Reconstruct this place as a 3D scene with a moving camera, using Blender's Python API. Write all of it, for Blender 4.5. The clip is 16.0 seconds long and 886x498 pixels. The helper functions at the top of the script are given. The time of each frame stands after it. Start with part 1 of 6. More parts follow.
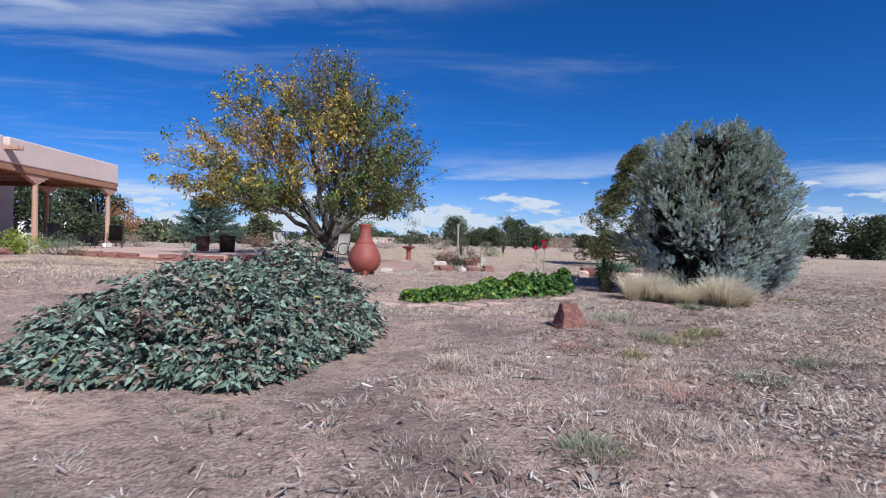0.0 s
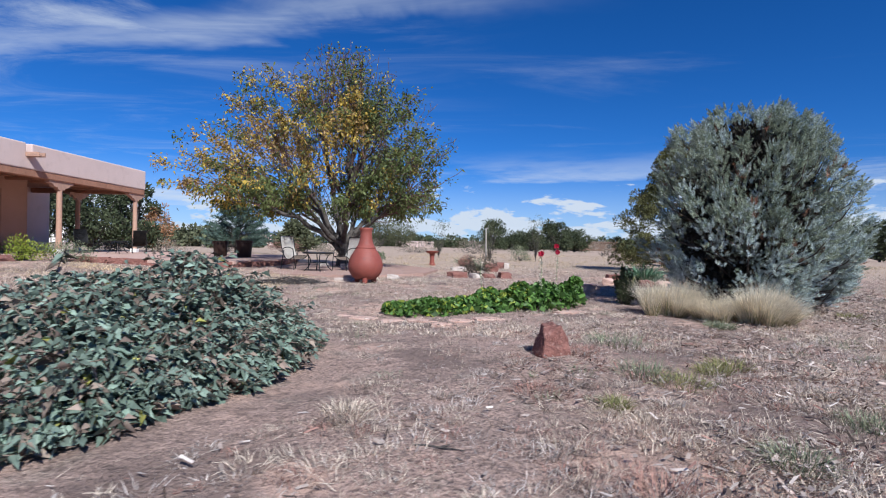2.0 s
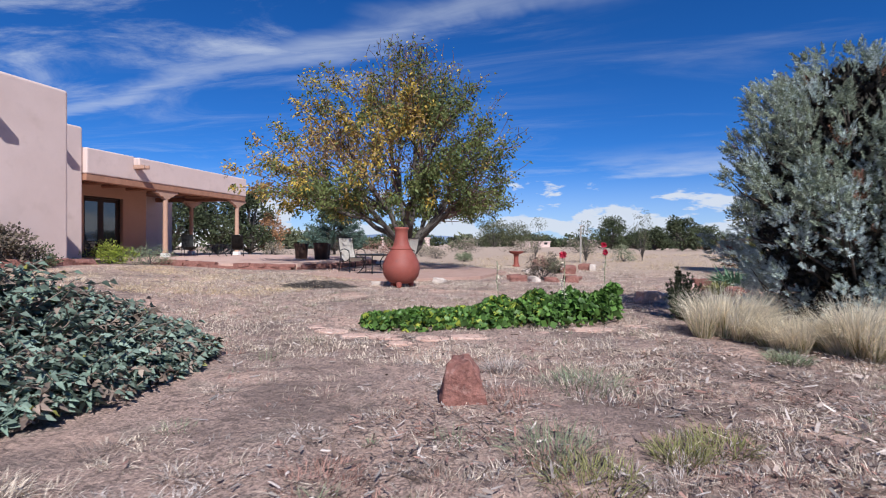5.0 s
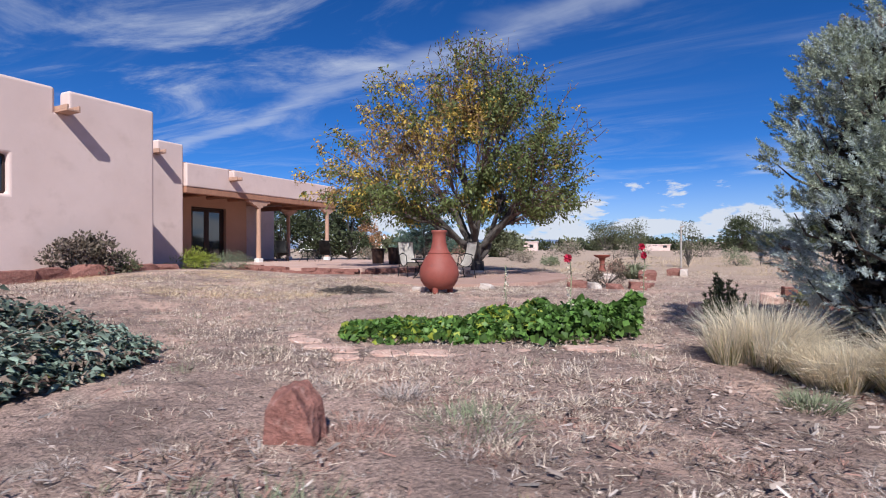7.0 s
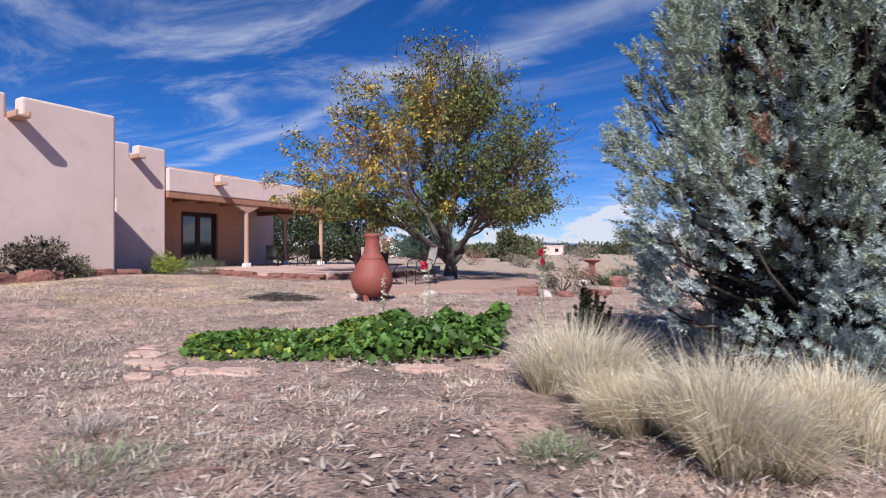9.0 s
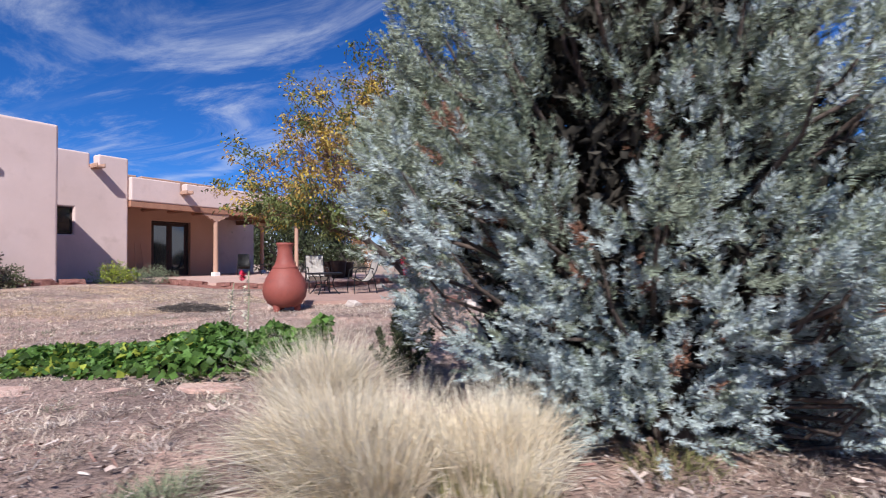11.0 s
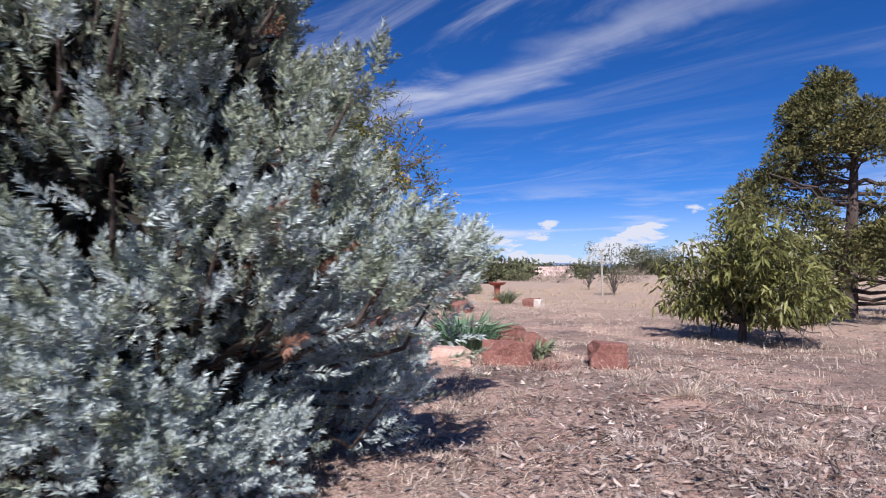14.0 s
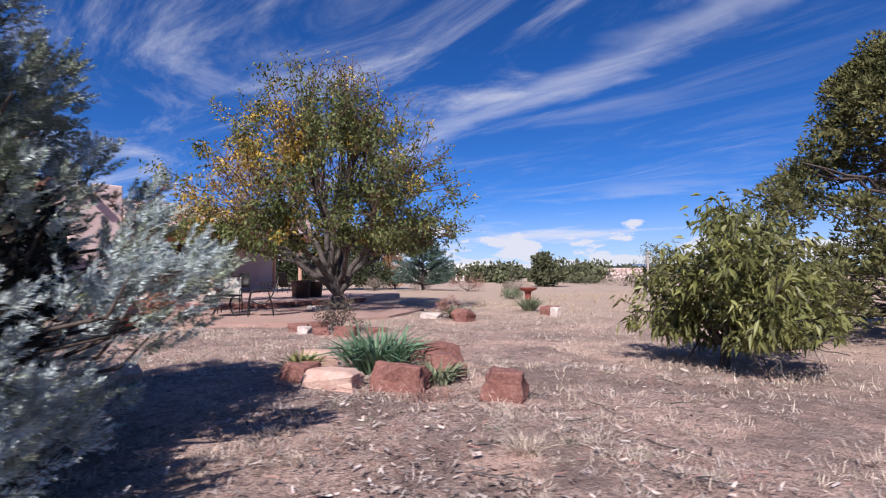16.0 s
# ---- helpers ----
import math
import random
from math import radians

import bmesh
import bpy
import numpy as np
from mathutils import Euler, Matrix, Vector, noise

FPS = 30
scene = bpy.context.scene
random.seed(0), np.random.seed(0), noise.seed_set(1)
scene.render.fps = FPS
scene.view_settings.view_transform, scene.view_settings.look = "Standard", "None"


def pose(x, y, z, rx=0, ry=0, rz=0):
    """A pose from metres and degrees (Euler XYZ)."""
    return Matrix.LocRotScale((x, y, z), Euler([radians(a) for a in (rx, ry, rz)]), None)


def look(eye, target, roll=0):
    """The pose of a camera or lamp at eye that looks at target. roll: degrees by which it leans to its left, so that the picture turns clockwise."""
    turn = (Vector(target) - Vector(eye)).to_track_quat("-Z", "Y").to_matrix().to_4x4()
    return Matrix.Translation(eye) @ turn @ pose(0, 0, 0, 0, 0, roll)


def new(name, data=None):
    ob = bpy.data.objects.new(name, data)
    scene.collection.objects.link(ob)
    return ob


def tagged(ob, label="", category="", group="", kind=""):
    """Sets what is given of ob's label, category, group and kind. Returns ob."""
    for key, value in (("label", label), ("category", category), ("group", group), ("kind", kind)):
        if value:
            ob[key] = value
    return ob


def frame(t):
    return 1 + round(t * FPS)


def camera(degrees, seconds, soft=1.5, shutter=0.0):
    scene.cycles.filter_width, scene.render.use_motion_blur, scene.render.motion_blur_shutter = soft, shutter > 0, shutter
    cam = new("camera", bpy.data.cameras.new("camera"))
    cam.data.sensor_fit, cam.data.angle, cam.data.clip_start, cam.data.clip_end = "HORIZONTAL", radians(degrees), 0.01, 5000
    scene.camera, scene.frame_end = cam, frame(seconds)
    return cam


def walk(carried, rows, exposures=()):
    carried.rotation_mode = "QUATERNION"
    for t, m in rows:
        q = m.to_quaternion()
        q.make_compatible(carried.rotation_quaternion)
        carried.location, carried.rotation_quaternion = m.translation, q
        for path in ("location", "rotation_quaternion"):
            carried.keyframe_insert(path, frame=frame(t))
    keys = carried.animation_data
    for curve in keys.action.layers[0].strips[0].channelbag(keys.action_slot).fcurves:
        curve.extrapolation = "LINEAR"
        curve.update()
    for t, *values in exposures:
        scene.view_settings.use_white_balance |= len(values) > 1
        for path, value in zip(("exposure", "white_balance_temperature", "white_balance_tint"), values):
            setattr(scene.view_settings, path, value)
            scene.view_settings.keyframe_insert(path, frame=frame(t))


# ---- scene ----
cam = camera(81.8, 16.0, soft=1.1, shutter=0.4)

PATH = [
    (0, (0.481, 1.0, 0.904), (0.411, 2.999, 0.878), 1.3),
    (0.5, (0.619, 1.303, 0.919), (0.503, 3.3, 0.895), 1.3),
    (1, (0.756, 1.611, 0.93), (0.604, 3.606, 0.906), 1.2),
    (1.5, (0.962, 1.856, 0.921), (0.773, 3.847, 0.904), 1.2),
    (2, (1.252, 2.091, 0.949), (1.018, 4.078, 0.934), 1.1),
    (2.5, (1.619, 2.339, 0.941), (1.354, 4.321, 0.928), 0.9),
    (3, (1.883, 2.611, 0.918), (1.567, 4.586, 0.906), 1.0),
    (3.5, (2.07, 2.896, 0.967), (1.706, 4.862, 0.951), 0.9),
    (4, (2.313, 3.123, 0.984), (1.885, 5.077, 0.965), 0.7),
    (4.5, (2.532, 3.37, 0.972), (1.948, 5.283, 0.953), 0.6),
    (5, (2.681, 3.71, 0.971), (1.992, 5.587, 0.951), 0.4),
    (7.5, (4.057, 5.331, 0.954), (2.927, 6.981, 0.954), -0.1),
    (8, (4.362, 5.737, 0.959), (3.213, 7.375, 0.961), -0.1),
    (10.5, (5.852, 7.469, 0.981), (4.648, 9.066, 1.017), -0.3),
    (11, (6.178, 7.799, 0.97), (4.973, 9.395, 1.014), -0.4),
    (11.5, (6.672, 8.051, 1.006), (5.471, 9.65, 1.057), -0.3),
    (12, (7.076, 8.335, 1.008), (5.88, 9.937, 1.072), -0.1),
    (12.5, (7.511, 8.683, 1.043), (6.307, 10.278, 1.12), -0.6),
    (13, (7.816, 9.144, 1.038), (6.614, 10.741, 1.12), -0.6),
    (13.5, (8.055, 9.579, 1.0), (6.848, 11.171, 1.093), -0.5),
    (14, (8.299, 9.917, 0.998), (7.054, 11.479, 1.095), -0.4),
    (14.5, (8.531, 10.313, 0.996), (7.227, 11.826, 1.095), -0.5),
    (15, (8.76, 10.758, 0.954), (7.368, 12.192, 1.054), -0.3),
    (15.5, (8.973, 11.178, 1.058), (7.53, 12.559, 1.155), -0.3),
    (16, (9.246, 11.648, 1.097), (7.778, 13.002, 1.203), -0.5),
]
walk(cam, [(t, look(eye, target, roll)) for t, eye, target, roll in PATH], exposures=((0, 0.28, 5750, 6), (5, 0.32, 6000, 9), (8, 0.34, 6150, 11), (11, 0.44, 6100, 13), (16, 0.42, 6300, 17)))

# ---- light ----
SUN = Vector((0.55, -0.84, 0.92)).normalized()
sun_data = bpy.data.lights.new("sun", "SUN")
sun_data.energy, sun_data.angle, sun_data.color = 5.0, radians(0.53), (1.0, 0.95, 0.88)
sun = new("sun", sun_data)
sun.matrix_world = look(SUN * 60, (0, 0, 0))

world = bpy.data.worlds.new("world")
scene.world = world
world.use_nodes = True


def build_sky(tree):
    """Clear autumn sky with cirrus streaks and a low bank of cumulus."""
    N, K = tree.nodes, tree.links
    N.clear()

    def node(kind, **values):
        n = N.new(kind)
        for key, v in values.items():
            n.inputs[key].default_value = v
        return n

    def math_node(op, a, b=None, c=None):
        n = N.new("ShaderNodeMath")
        n.operation = op
        for i, v in enumerate((a, b, c)):
            if v is None:
                continue
            if isinstance(v, (int, float)):
                n.inputs[i].default_value = v
            else:
                K.new(v, n.inputs[i])
        return n.outputs[0]

    def ramp(v, lo, hi):
        n = N.new("ShaderNodeMapRange")
        n.interpolation_type = "SMOOTHSTEP"
        n.inputs["From Min"].default_value, n.inputs["From Max"].default_value = lo, hi
        K.new(v, n.inputs["Value"])
        return n.outputs["Result"]

    sky = N.new("ShaderNodeTexSky")
    sky.sky_type = "NISHITA"
    sky.sun_disc = False
    sky.sun_elevation, sky.sun_rotation = math.asin(SUN.z), math.atan2(SUN.x, SUN.y)
    sky.altitude, sky.air_density, sky.dust_density, sky.ozone_density = 2200, 1.0, 0.3, 3.0
    tint = N.new("ShaderNodeMix")
    tint.data_type, tint.blend_type = "RGBA", "MULTIPLY"
    tint.inputs[0].default_value = 1.0
    ends = [s for s in tint.inputs if s.type == "RGBA"]
    K.new(sky.outputs[0], ends[0])
    ends[1].default_value = (0.61, 0.87, 1.32, 1)
    hue = node("ShaderNodeHueSaturation", Saturation=1.1, Value=0.97)
    K.new([o for o in tint.outputs if o.type == "RGBA"][0], hue.inputs["Color"])
    co = N.new("ShaderNodeTexCoord")
    sep = N.new("ShaderNodeSeparateXYZ")
    K.new(co.outputs["Generated"], sep.inputs[0])
    x, y, z = sep.outputs
    up = math_node("MAXIMUM", z, 0.015)
    u, v = math_node("DIVIDE", x, up), math_node("DIVIDE", y, up)
    flat = N.new("ShaderNodeCombineXYZ")
    K.new(u, flat.inputs[0]), K.new(v, flat.inputs[1])

    def clouds(sx, sy, turn, scale, detail, rough, warp, seed):
        m = N.new("ShaderNodeMapping")
        m.inputs["Scale"].default_value = (sx, sy, 1)
        m.inputs["Rotation"].default_value = (0, 0, radians(turn))
        m.inputs["Location"].default_value = (seed, seed * 0.7, 0)
        K.new(flat.outputs[0], m.inputs[0])
        n = node("ShaderNodeTexNoise", Scale=scale, Detail=detail, Roughness=rough, Distortion=warp)
        K.new(m.outputs[0], n.inputs["Vector"])
        return n.outputs[0]

    wob = clouds(0.5, 0.5, 0, 1.6, 5, 0.6, 0.4, 3.1)
    fine = clouds(0.4, 1.5, 10, 1.8, 9, 0.62, 0.7, 7.7)
    # the long main streak of cirrus: v = 2.02 - 0.16 u
    line = math_node("ADD", math_node("MULTIPLY_ADD", u, 0.16, -2.02), v)
    line = math_node("ADD", line, math_node("MULTIPLY_ADD", wob, -0.9, 0.45))
    streak = math_node("SUBTRACT", 1.0, math_node("DIVIDE", math_node("ABSOLUTE", line), 0.24))
    streak = math_node("MULTIPLY", ramp(streak, 0.0, 1.0), ramp(fine, 0.1, 0.75))
    left = ramp(math_node("MULTIPLY", u, -1.0), -0.6, 1.0)
    streak = math_node("MULTIPLY", math_node("MULTIPLY", streak, left), 0.5)
    # thin veils overhead and to the west
    veil = math_node("MULTIPLY", ramp(clouds(0.5, 1.3, 24, 1.0, 10, 0.66, 1.0, 1.3), 0.44, 0.8), ramp(math_node("MULTIPLY", u, -1.0), -0.2, 1.6))
    veil = math_node("MULTIPLY", math_node("MULTIPLY", veil, 0.72), math_node("MAXIMUM", ramp(v, 3.4, 1.8), 0.3))
    thin = math_node("MULTIPLY", ramp(clouds(0.3, 0.9, -28, 1.1, 9, 0.62, 0.8, 5.2), 0.56, 0.85), 0.18)
    # a bank of small cumulus and soft bands, low over the horizon
    def heaps(sx, sz, scale, detail, seed):
        m = N.new("ShaderNodeMapping")
        m.inputs["Scale"].default_value = (sx, sx, sz)
        m.inputs["Location"].default_value = (seed, seed * 0.6, seed * 0.3)
        K.new(co.outputs["Generated"], m.inputs[0])
        n = node("ShaderNodeTexNoise", Scale=scale, Detail=detail, Roughness=0.58, Distortion=0.15)
        K.new(m.outputs[0], n.inputs["Vector"])
        return n.outputs[0]

    low = math_node("MULTIPLY", ramp(z, 0.19, 0.09), ramp(z, 0.0, 0.05))
    band = math_node("MULTIPLY", ramp(heaps(1.3, 11.0, 1.6, 7, 4.4), 0.46, 0.66), math_node("MULTIPLY", low, 0.85))
    haze = math_node("MULTIPLY", ramp(z, 0.16, 0.0), 0.42)
    puff = math_node("ADD", heaps(5.0, 17.0, 1.7, 7, 2.7), math_node("MULTIPLY_ADD", z, -2.2, 0.16))
    puff = math_node("MULTIPLY", ramp(puff, 0.5, 0.58), math_node("MULTIPLY", ramp(z, 0.15, 0.11), 0.95))
    total = math_node("MAXIMUM", math_node("MAXIMUM", streak, veil), math_node("MAXIMUM", math_node("MAXIMUM", thin, band), math_node("MAXIMUM", puff, haze)))
    mix = N.new("ShaderNodeMix")
    mix.data_type = "RGBA"
    mix.inputs["B"].default_value = (9.0, 9.3, 9.9, 1)
    for s in mix.inputs:
        if s.name == "B" and s.type == "RGBA":
            s.default_value = (9.0, 9.3, 9.9, 1)
        if s.name == "A" and s.type == "RGBA":
            K.new(hue.outputs[0], s)
    K.new(total, mix.inputs[0])
    back = node("ShaderNodeBackground", Strength=0.064)
    K.new([o for o in mix.outputs if o.type == "RGBA"][0], back.inputs[0])
    out = N.new("ShaderNodeOutputWorld")
    K.new(back.outputs[0], out.inputs[0])


build_sky(world.node_tree)


# ---- materials ----
def mat(name, a, b, scale=3.0, rough=0.9, bump=0.4, fine=60.0, grain=0.35, island=0.0, trans=0.0, c=None, metal=0.0, spec=0.3, stretch=(1, 1, 1), reach=0.02):
    """A surface in two colours at a broad scale, with fine grain, bump, and a spread of tone between loose pieces."""
    m = bpy.data.materials.new(name)
    m.use_nodes = True
    N, K = m.node_tree.nodes, m.node_tree.links
    p = N["Principled BSDF"]
    p.inputs["Roughness"].default_value, p.inputs["Metallic"].default_value, p.inputs["Specular IOR Level"].default_value = rough, metal, spec
    geo = N.new("ShaderNodeNewGeometry")
    mp = N.new("ShaderNodeMapping")
    mp.inputs["Scale"].default_value = stretch
    K.new(geo.outputs["Position"], mp.inputs[0])

    def noise_node(s, d=6.0, r=0.6):
        n = N.new("ShaderNodeTexNoise")
        n.inputs["Scale"].default_value, n.inputs["Detail"].default_value, n.inputs["Roughness"].default_value = s, d, r
        K.new(mp.outputs[0], n.inputs["Vector"])
        return n.outputs[0]

    def blend(f, x, y, kind="MIX"):
        n = N.new("ShaderNodeMix")
        n.data_type, n.blend_type = "RGBA", kind
        ins = [s for s in n.inputs if s.type == "RGBA"]
        for s, v in ((n.inputs[0], f), (ins[0], x), (ins[1], y)):
            if isinstance(v, (int, float)):
                s.default_value = v
            elif isinstance(v, tuple):
                s.default_value = (*v, 1)
            else:
                K.new(v, s)
        return [o for o in n.outputs if o.type == "RGBA"][0]

    def ramp(v, lo, hi):
        n = N.new("ShaderNodeMapRange")
        n.inputs["From Min"].default_value, n.inputs["From Max"].default_value = lo, hi
        K.new(v, n.inputs["Value"])
        return n.outputs["Result"]

    broad, grit = noise_node(scale), noise_node(fine, 4)
    colour = blend(ramp(broad, 0.35, 0.65), a, b)
    if c:
        colour = blend(ramp(noise_node(scale * 2.7), 0.55, 0.72), colour, c)
    dark = tuple(1 - grain for _ in range(3))
    light = tuple(1 + grain * 0.6 for _ in range(3))
    colour = blend(1.0, colour, blend(ramp(grit, 0.3, 0.7), dark, light), "MULTIPLY")
    if island:
        lo, hi = tuple([1 - island] * 3), tuple([1 + island] * 3)
        colour = blend(1.0, colour, blend(geo.outputs["Random Per Island"], lo, hi), "MULTIPLY")
    K.new(colour, p.inputs["Base Color"])
    if bump:
        bn = N.new("ShaderNodeBump")
        bn.inputs["Strength"].default_value, bn.inputs["Distance"].default_value = bump, reach
        K.new(grit, bn.inputs["Height"])
        K.new(bn.outputs[0], p.inputs["Normal"])
    if trans:
        tr = N.new("ShaderNodeBsdfTranslucent")
        K.new(colour, tr.inputs[0])
        mx = N.new("ShaderNodeMixShader")
        mx.inputs[0].default_value = trans
        K.new(p.outputs[0], mx.inputs[1]), K.new(tr.outputs[0], mx.inputs[2])
        K.new(mx.outputs[0], N["Material Output"].inputs[0])
    return m


M_GROUND = mat("dry_earth", (0.50, 0.345, 0.285), (0.37, 0.265, 0.22), 0.9, 0.97, 0.9, 52, 0.6, c=(0.45, 0.355, 0.29), reach=0.018)


def earth_patches(m):
    """Pale sandy bare patches, darker mulched ones, clods; beyond the garden pale dead grass."""
    N, K = m.node_tree.nodes, m.node_tree.links
    p = N["Principled BSDF"]
    colour = p.inputs["Base Color"].links[0].from_socket
    geo, sep = N.new("ShaderNodeNewGeometry"), N.new("ShaderNodeSeparateXYZ")
    K.new(geo.outputs["Position"], sep.inputs[0])

    def noise_node(s, d, r=0.6):
        n = N.new("ShaderNodeTexNoise")
        n.inputs["Scale"].default_value, n.inputs["Detail"].default_value, n.inputs["Roughness"].default_value = s, d, r
        K.new(geo.outputs["Position"], n.inputs["Vector"])
        return n.outputs[0]

    def ramp(v, lo, hi, top=1.0):
        n = N.new("ShaderNodeMapRange")
        n.inputs["From Min"].default_value, n.inputs["From Max"].default_value, n.inputs["To Max"].default_value = lo, hi, top
        K.new(v, n.inputs["Value"])
        return n.outputs["Result"]

    def over(fac, below, tint, kind="MIX"):
        n = N.new("ShaderNodeMix")
        n.data_type, n.blend_type = "RGBA", kind
        ins = [s for s in n.inputs if s.type == "RGBA"]
        K.new(fac, n.inputs[0])
        K.new(below, ins[0])
        ins[1].default_value = (*tint, 1)
        return [o for o in n.outputs if o.type == "RGBA"][0]

    colour = over(ramp(noise_node(0.45, 7, 0.65), 0.50, 0.58, 0.8), colour, (0.22, 0.155, 0.132))
    colour = over(ramp(noise_node(0.7, 6, 0.6), 0.54, 0.61, 0.9), colour, (0.58, 0.39, 0.31))
    colour = over(ramp(noise_node(11, 5, 0.7), 0.51, 0.64, 0.75), colour, (0.15, 0.105, 0.09))
    far = N.new("ShaderNodeMath")
    far.operation = "MULTIPLY_ADD"
    K.new(noise_node(0.35, 6), far.inputs[0])
    far.inputs[1].default_value = 14.0
    K.new(sep.outputs[1], far.inputs[2])
    colour = over(ramp(far.outputs[0], 23.0, 33.0, 0.85), colour, (0.46, 0.345, 0.26))
    K.new(colour, p.inputs["Base Color"])
    b = N.new("ShaderNodeBump")
    b.inputs["Strength"].default_value, b.inputs["Distance"].default_value = 0.9, 0.05
    K.new(noise_node(16, 6, 0.65), b.inputs["Height"])
    K.new(p.inputs["Normal"].links[0].from_socket, b.inputs["Normal"])
    K.new(b.outputs[0], p.inputs["Normal"])


earth_patches(M_GROUND)
M_STUCCO = mat("stucco", (0.64, 0.49, 0.445), (0.70, 0.545, 0.50), 0.7, 0.95, 0.35, 90, 0.08, c=(0.60, 0.455, 0.41), reach=0.006)
# house stucco again, darker: the porch's shade is mixed into its colour
M_STUCCO_SHADE = mat("stucco_porch_shade", (0.43, 0.26, 0.185), (0.47, 0.29, 0.21), 0.8, 0.95, 0.3, 90, 0.08, reach=0.006)
M_BEAM = mat("stained_wood", (0.42, 0.215, 0.14), (0.33, 0.165, 0.105), 3, 0.75, 0.4, 40, 0.2, stretch=(1, 1, 0.3), reach=0.006)
M_PEELED = mat("peeled_log", (0.49, 0.305, 0.225), (0.42, 0.255, 0.185), 4, 0.7, 0.4, 45, 0.2, stretch=(1, 1, 0.2), reach=0.006)
M_DARKMETAL = mat("dark_metal", (0.02, 0.02, 0.022), (0.03, 0.028, 0.027), 6, 0.45, 0.1, 80, 0.2, metal=0.5, reach=0.002)
M_DARKWOOD = mat("dark_wood", (0.035, 0.018, 0.015), (0.05, 0.028, 0.022), 4, 0.55, 0.2, 50, 0.25, reach=0.004)
M_CLAY = mat("terracotta", (0.235, 0.058, 0.043), (0.275, 0.075, 0.055), 3.5, 0.62, 0.25, 70, 0.14, c=(0.22, 0.07, 0.055), reach=0.004, spec=0.4)
M_REDSTONE = mat("red_sandstone", (0.21, 0.092, 0.075), (0.28, 0.13, 0.105), 7, 0.92, 0.9, 30, 0.35, c=(0.36, 0.21, 0.175), reach=0.02)
M_PINKSTONE = mat("pale_flagstone", (0.52, 0.33, 0.265), (0.60, 0.42, 0.35), 5, 0.92, 0.6, 40, 0.2, c=(0.44, 0.26, 0.21), reach=0.01)
M_WHITESTONE = mat("white_stone", (0.60, 0.52, 0.47), (0.50, 0.42, 0.37), 9, 0.9, 0.6, 45, 0.2, reach=0.012)
M_PATIO = mat("terrace_paving", (0.50, 0.33, 0.27), (0.56, 0.39, 0.33), 1.2, 0.93, 0.4, 60, 0.16, c=(0.46, 0.27, 0.22), reach=0.008)
M_BRICK = mat("red_brick_paving", (0.37, 0.235, 0.19), (0.43, 0.285, 0.235), 2.0, 0.93, 0.5, 50, 0.22, c=(0.46, 0.30, 0.25), reach=0.008)
M_BARK = mat("grey_bark", (0.07, 0.06, 0.055), (0.13, 0.112, 0.10), 9, 0.95, 0.9, 40, 0.4, stretch=(1, 1, 0.35), reach=0.02)
M_JBARK = mat("shreddy_bark", (0.075, 0.056, 0.047), (0.115, 0.088, 0.074), 9, 0.95, 0.9, 40, 0.4, stretch=(1, 1, 0.25), reach=0.02)
M_TWIG = mat("red_brown_twig", (0.16, 0.085, 0.07), (0.11, 0.07, 0.06), 3, 0.9, 0.0, 50, 0.3, island=0.3)
M_JUN_BLUE = mat("juniper_silver_blue", (0.44, 0.51, 0.49), (0.57, 0.64, 0.625), 1.6, 0.95, 0.0, 25, 0.3, island=0.25, trans=0.04, spec=0.05)
M_JUN_GREEN = mat("juniper_grey_green", (0.245, 0.285, 0.205), (0.36, 0.40, 0.305), 1.6, 0.95, 0.0, 25, 0.3, island=0.4, trans=0.04, spec=0.05)
M_JUN_BROWN = mat("juniper_dead_spray", (0.33, 0.165, 0.11), (0.25, 0.13, 0.085), 2, 0.9, 0.0, 25, 0.3, island=0.4)
M_LOC_GREEN = mat("locust_leaf_green", (0.10, 0.13, 0.04), (0.165, 0.18, 0.06), 0.8, 0.6, 0.0, 20, 0.25, island=0.45, trans=0.22)
M_LOC_YELLOW = mat("locust_leaf_yellow", (0.56, 0.40, 0.07), (0.46, 0.32, 0.07), 0.8, 0.6, 0.0, 20, 0.25, island=0.4, trans=0.22)
M_LOC_RUST = mat("locust_leaf_rust", (0.42, 0.27, 0.10), (0.34, 0.22, 0.10), 0.8, 0.6, 0.0, 20, 0.25, island=0.45, trans=0.3)
M_BUSH = mat("dull_green_leaf", (0.15, 0.205, 0.155), (0.225, 0.285, 0.235), 2.0, 0.6, 0.0, 30, 0.22, island=0.55, trans=0.12, spec=0.2)
M_BUSH_YEL = mat("yellowed_leaf", (0.42, 0.40, 0.09), (0.34, 0.33, 0.10), 2.0, 0.65, 0.0, 30, 0.2, island=0.35, trans=0.25)
M_BUSH_DRY = mat("withered_leaf", (0.20, 0.145, 0.12), (0.28, 0.22, 0.175), 2.0, 0.9, 0.0, 30, 0.2, island=0.5, trans=0.1)
M_VINE = mat("fresh_green_leaf", (0.08, 0.165, 0.033), (0.125, 0.215, 0.05), 2.5, 0.5, 0.0, 30, 0.2, island=0.6, trans=0.3, spec=0.4)
M_VINE_YEL = mat("lime_leaf", (0.35, 0.38, 0.05), (0.27, 0.34, 0.06), 2.5, 0.55, 0.0, 30, 0.2, island=0.4, trans=0.3)
M_STRAW = mat("feather_grass_straw", (0.78, 0.68, 0.51), (0.85, 0.78, 0.63), 3, 0.7, 0.0, 40, 0.2, island=0.3, trans=0.4)
M_GOLD = mat("golden_straw", (0.66, 0.50, 0.30), (0.72, 0.58, 0.39), 1.2, 0.8, 0.0, 40, 0.2, island=0.35, trans=0.2)
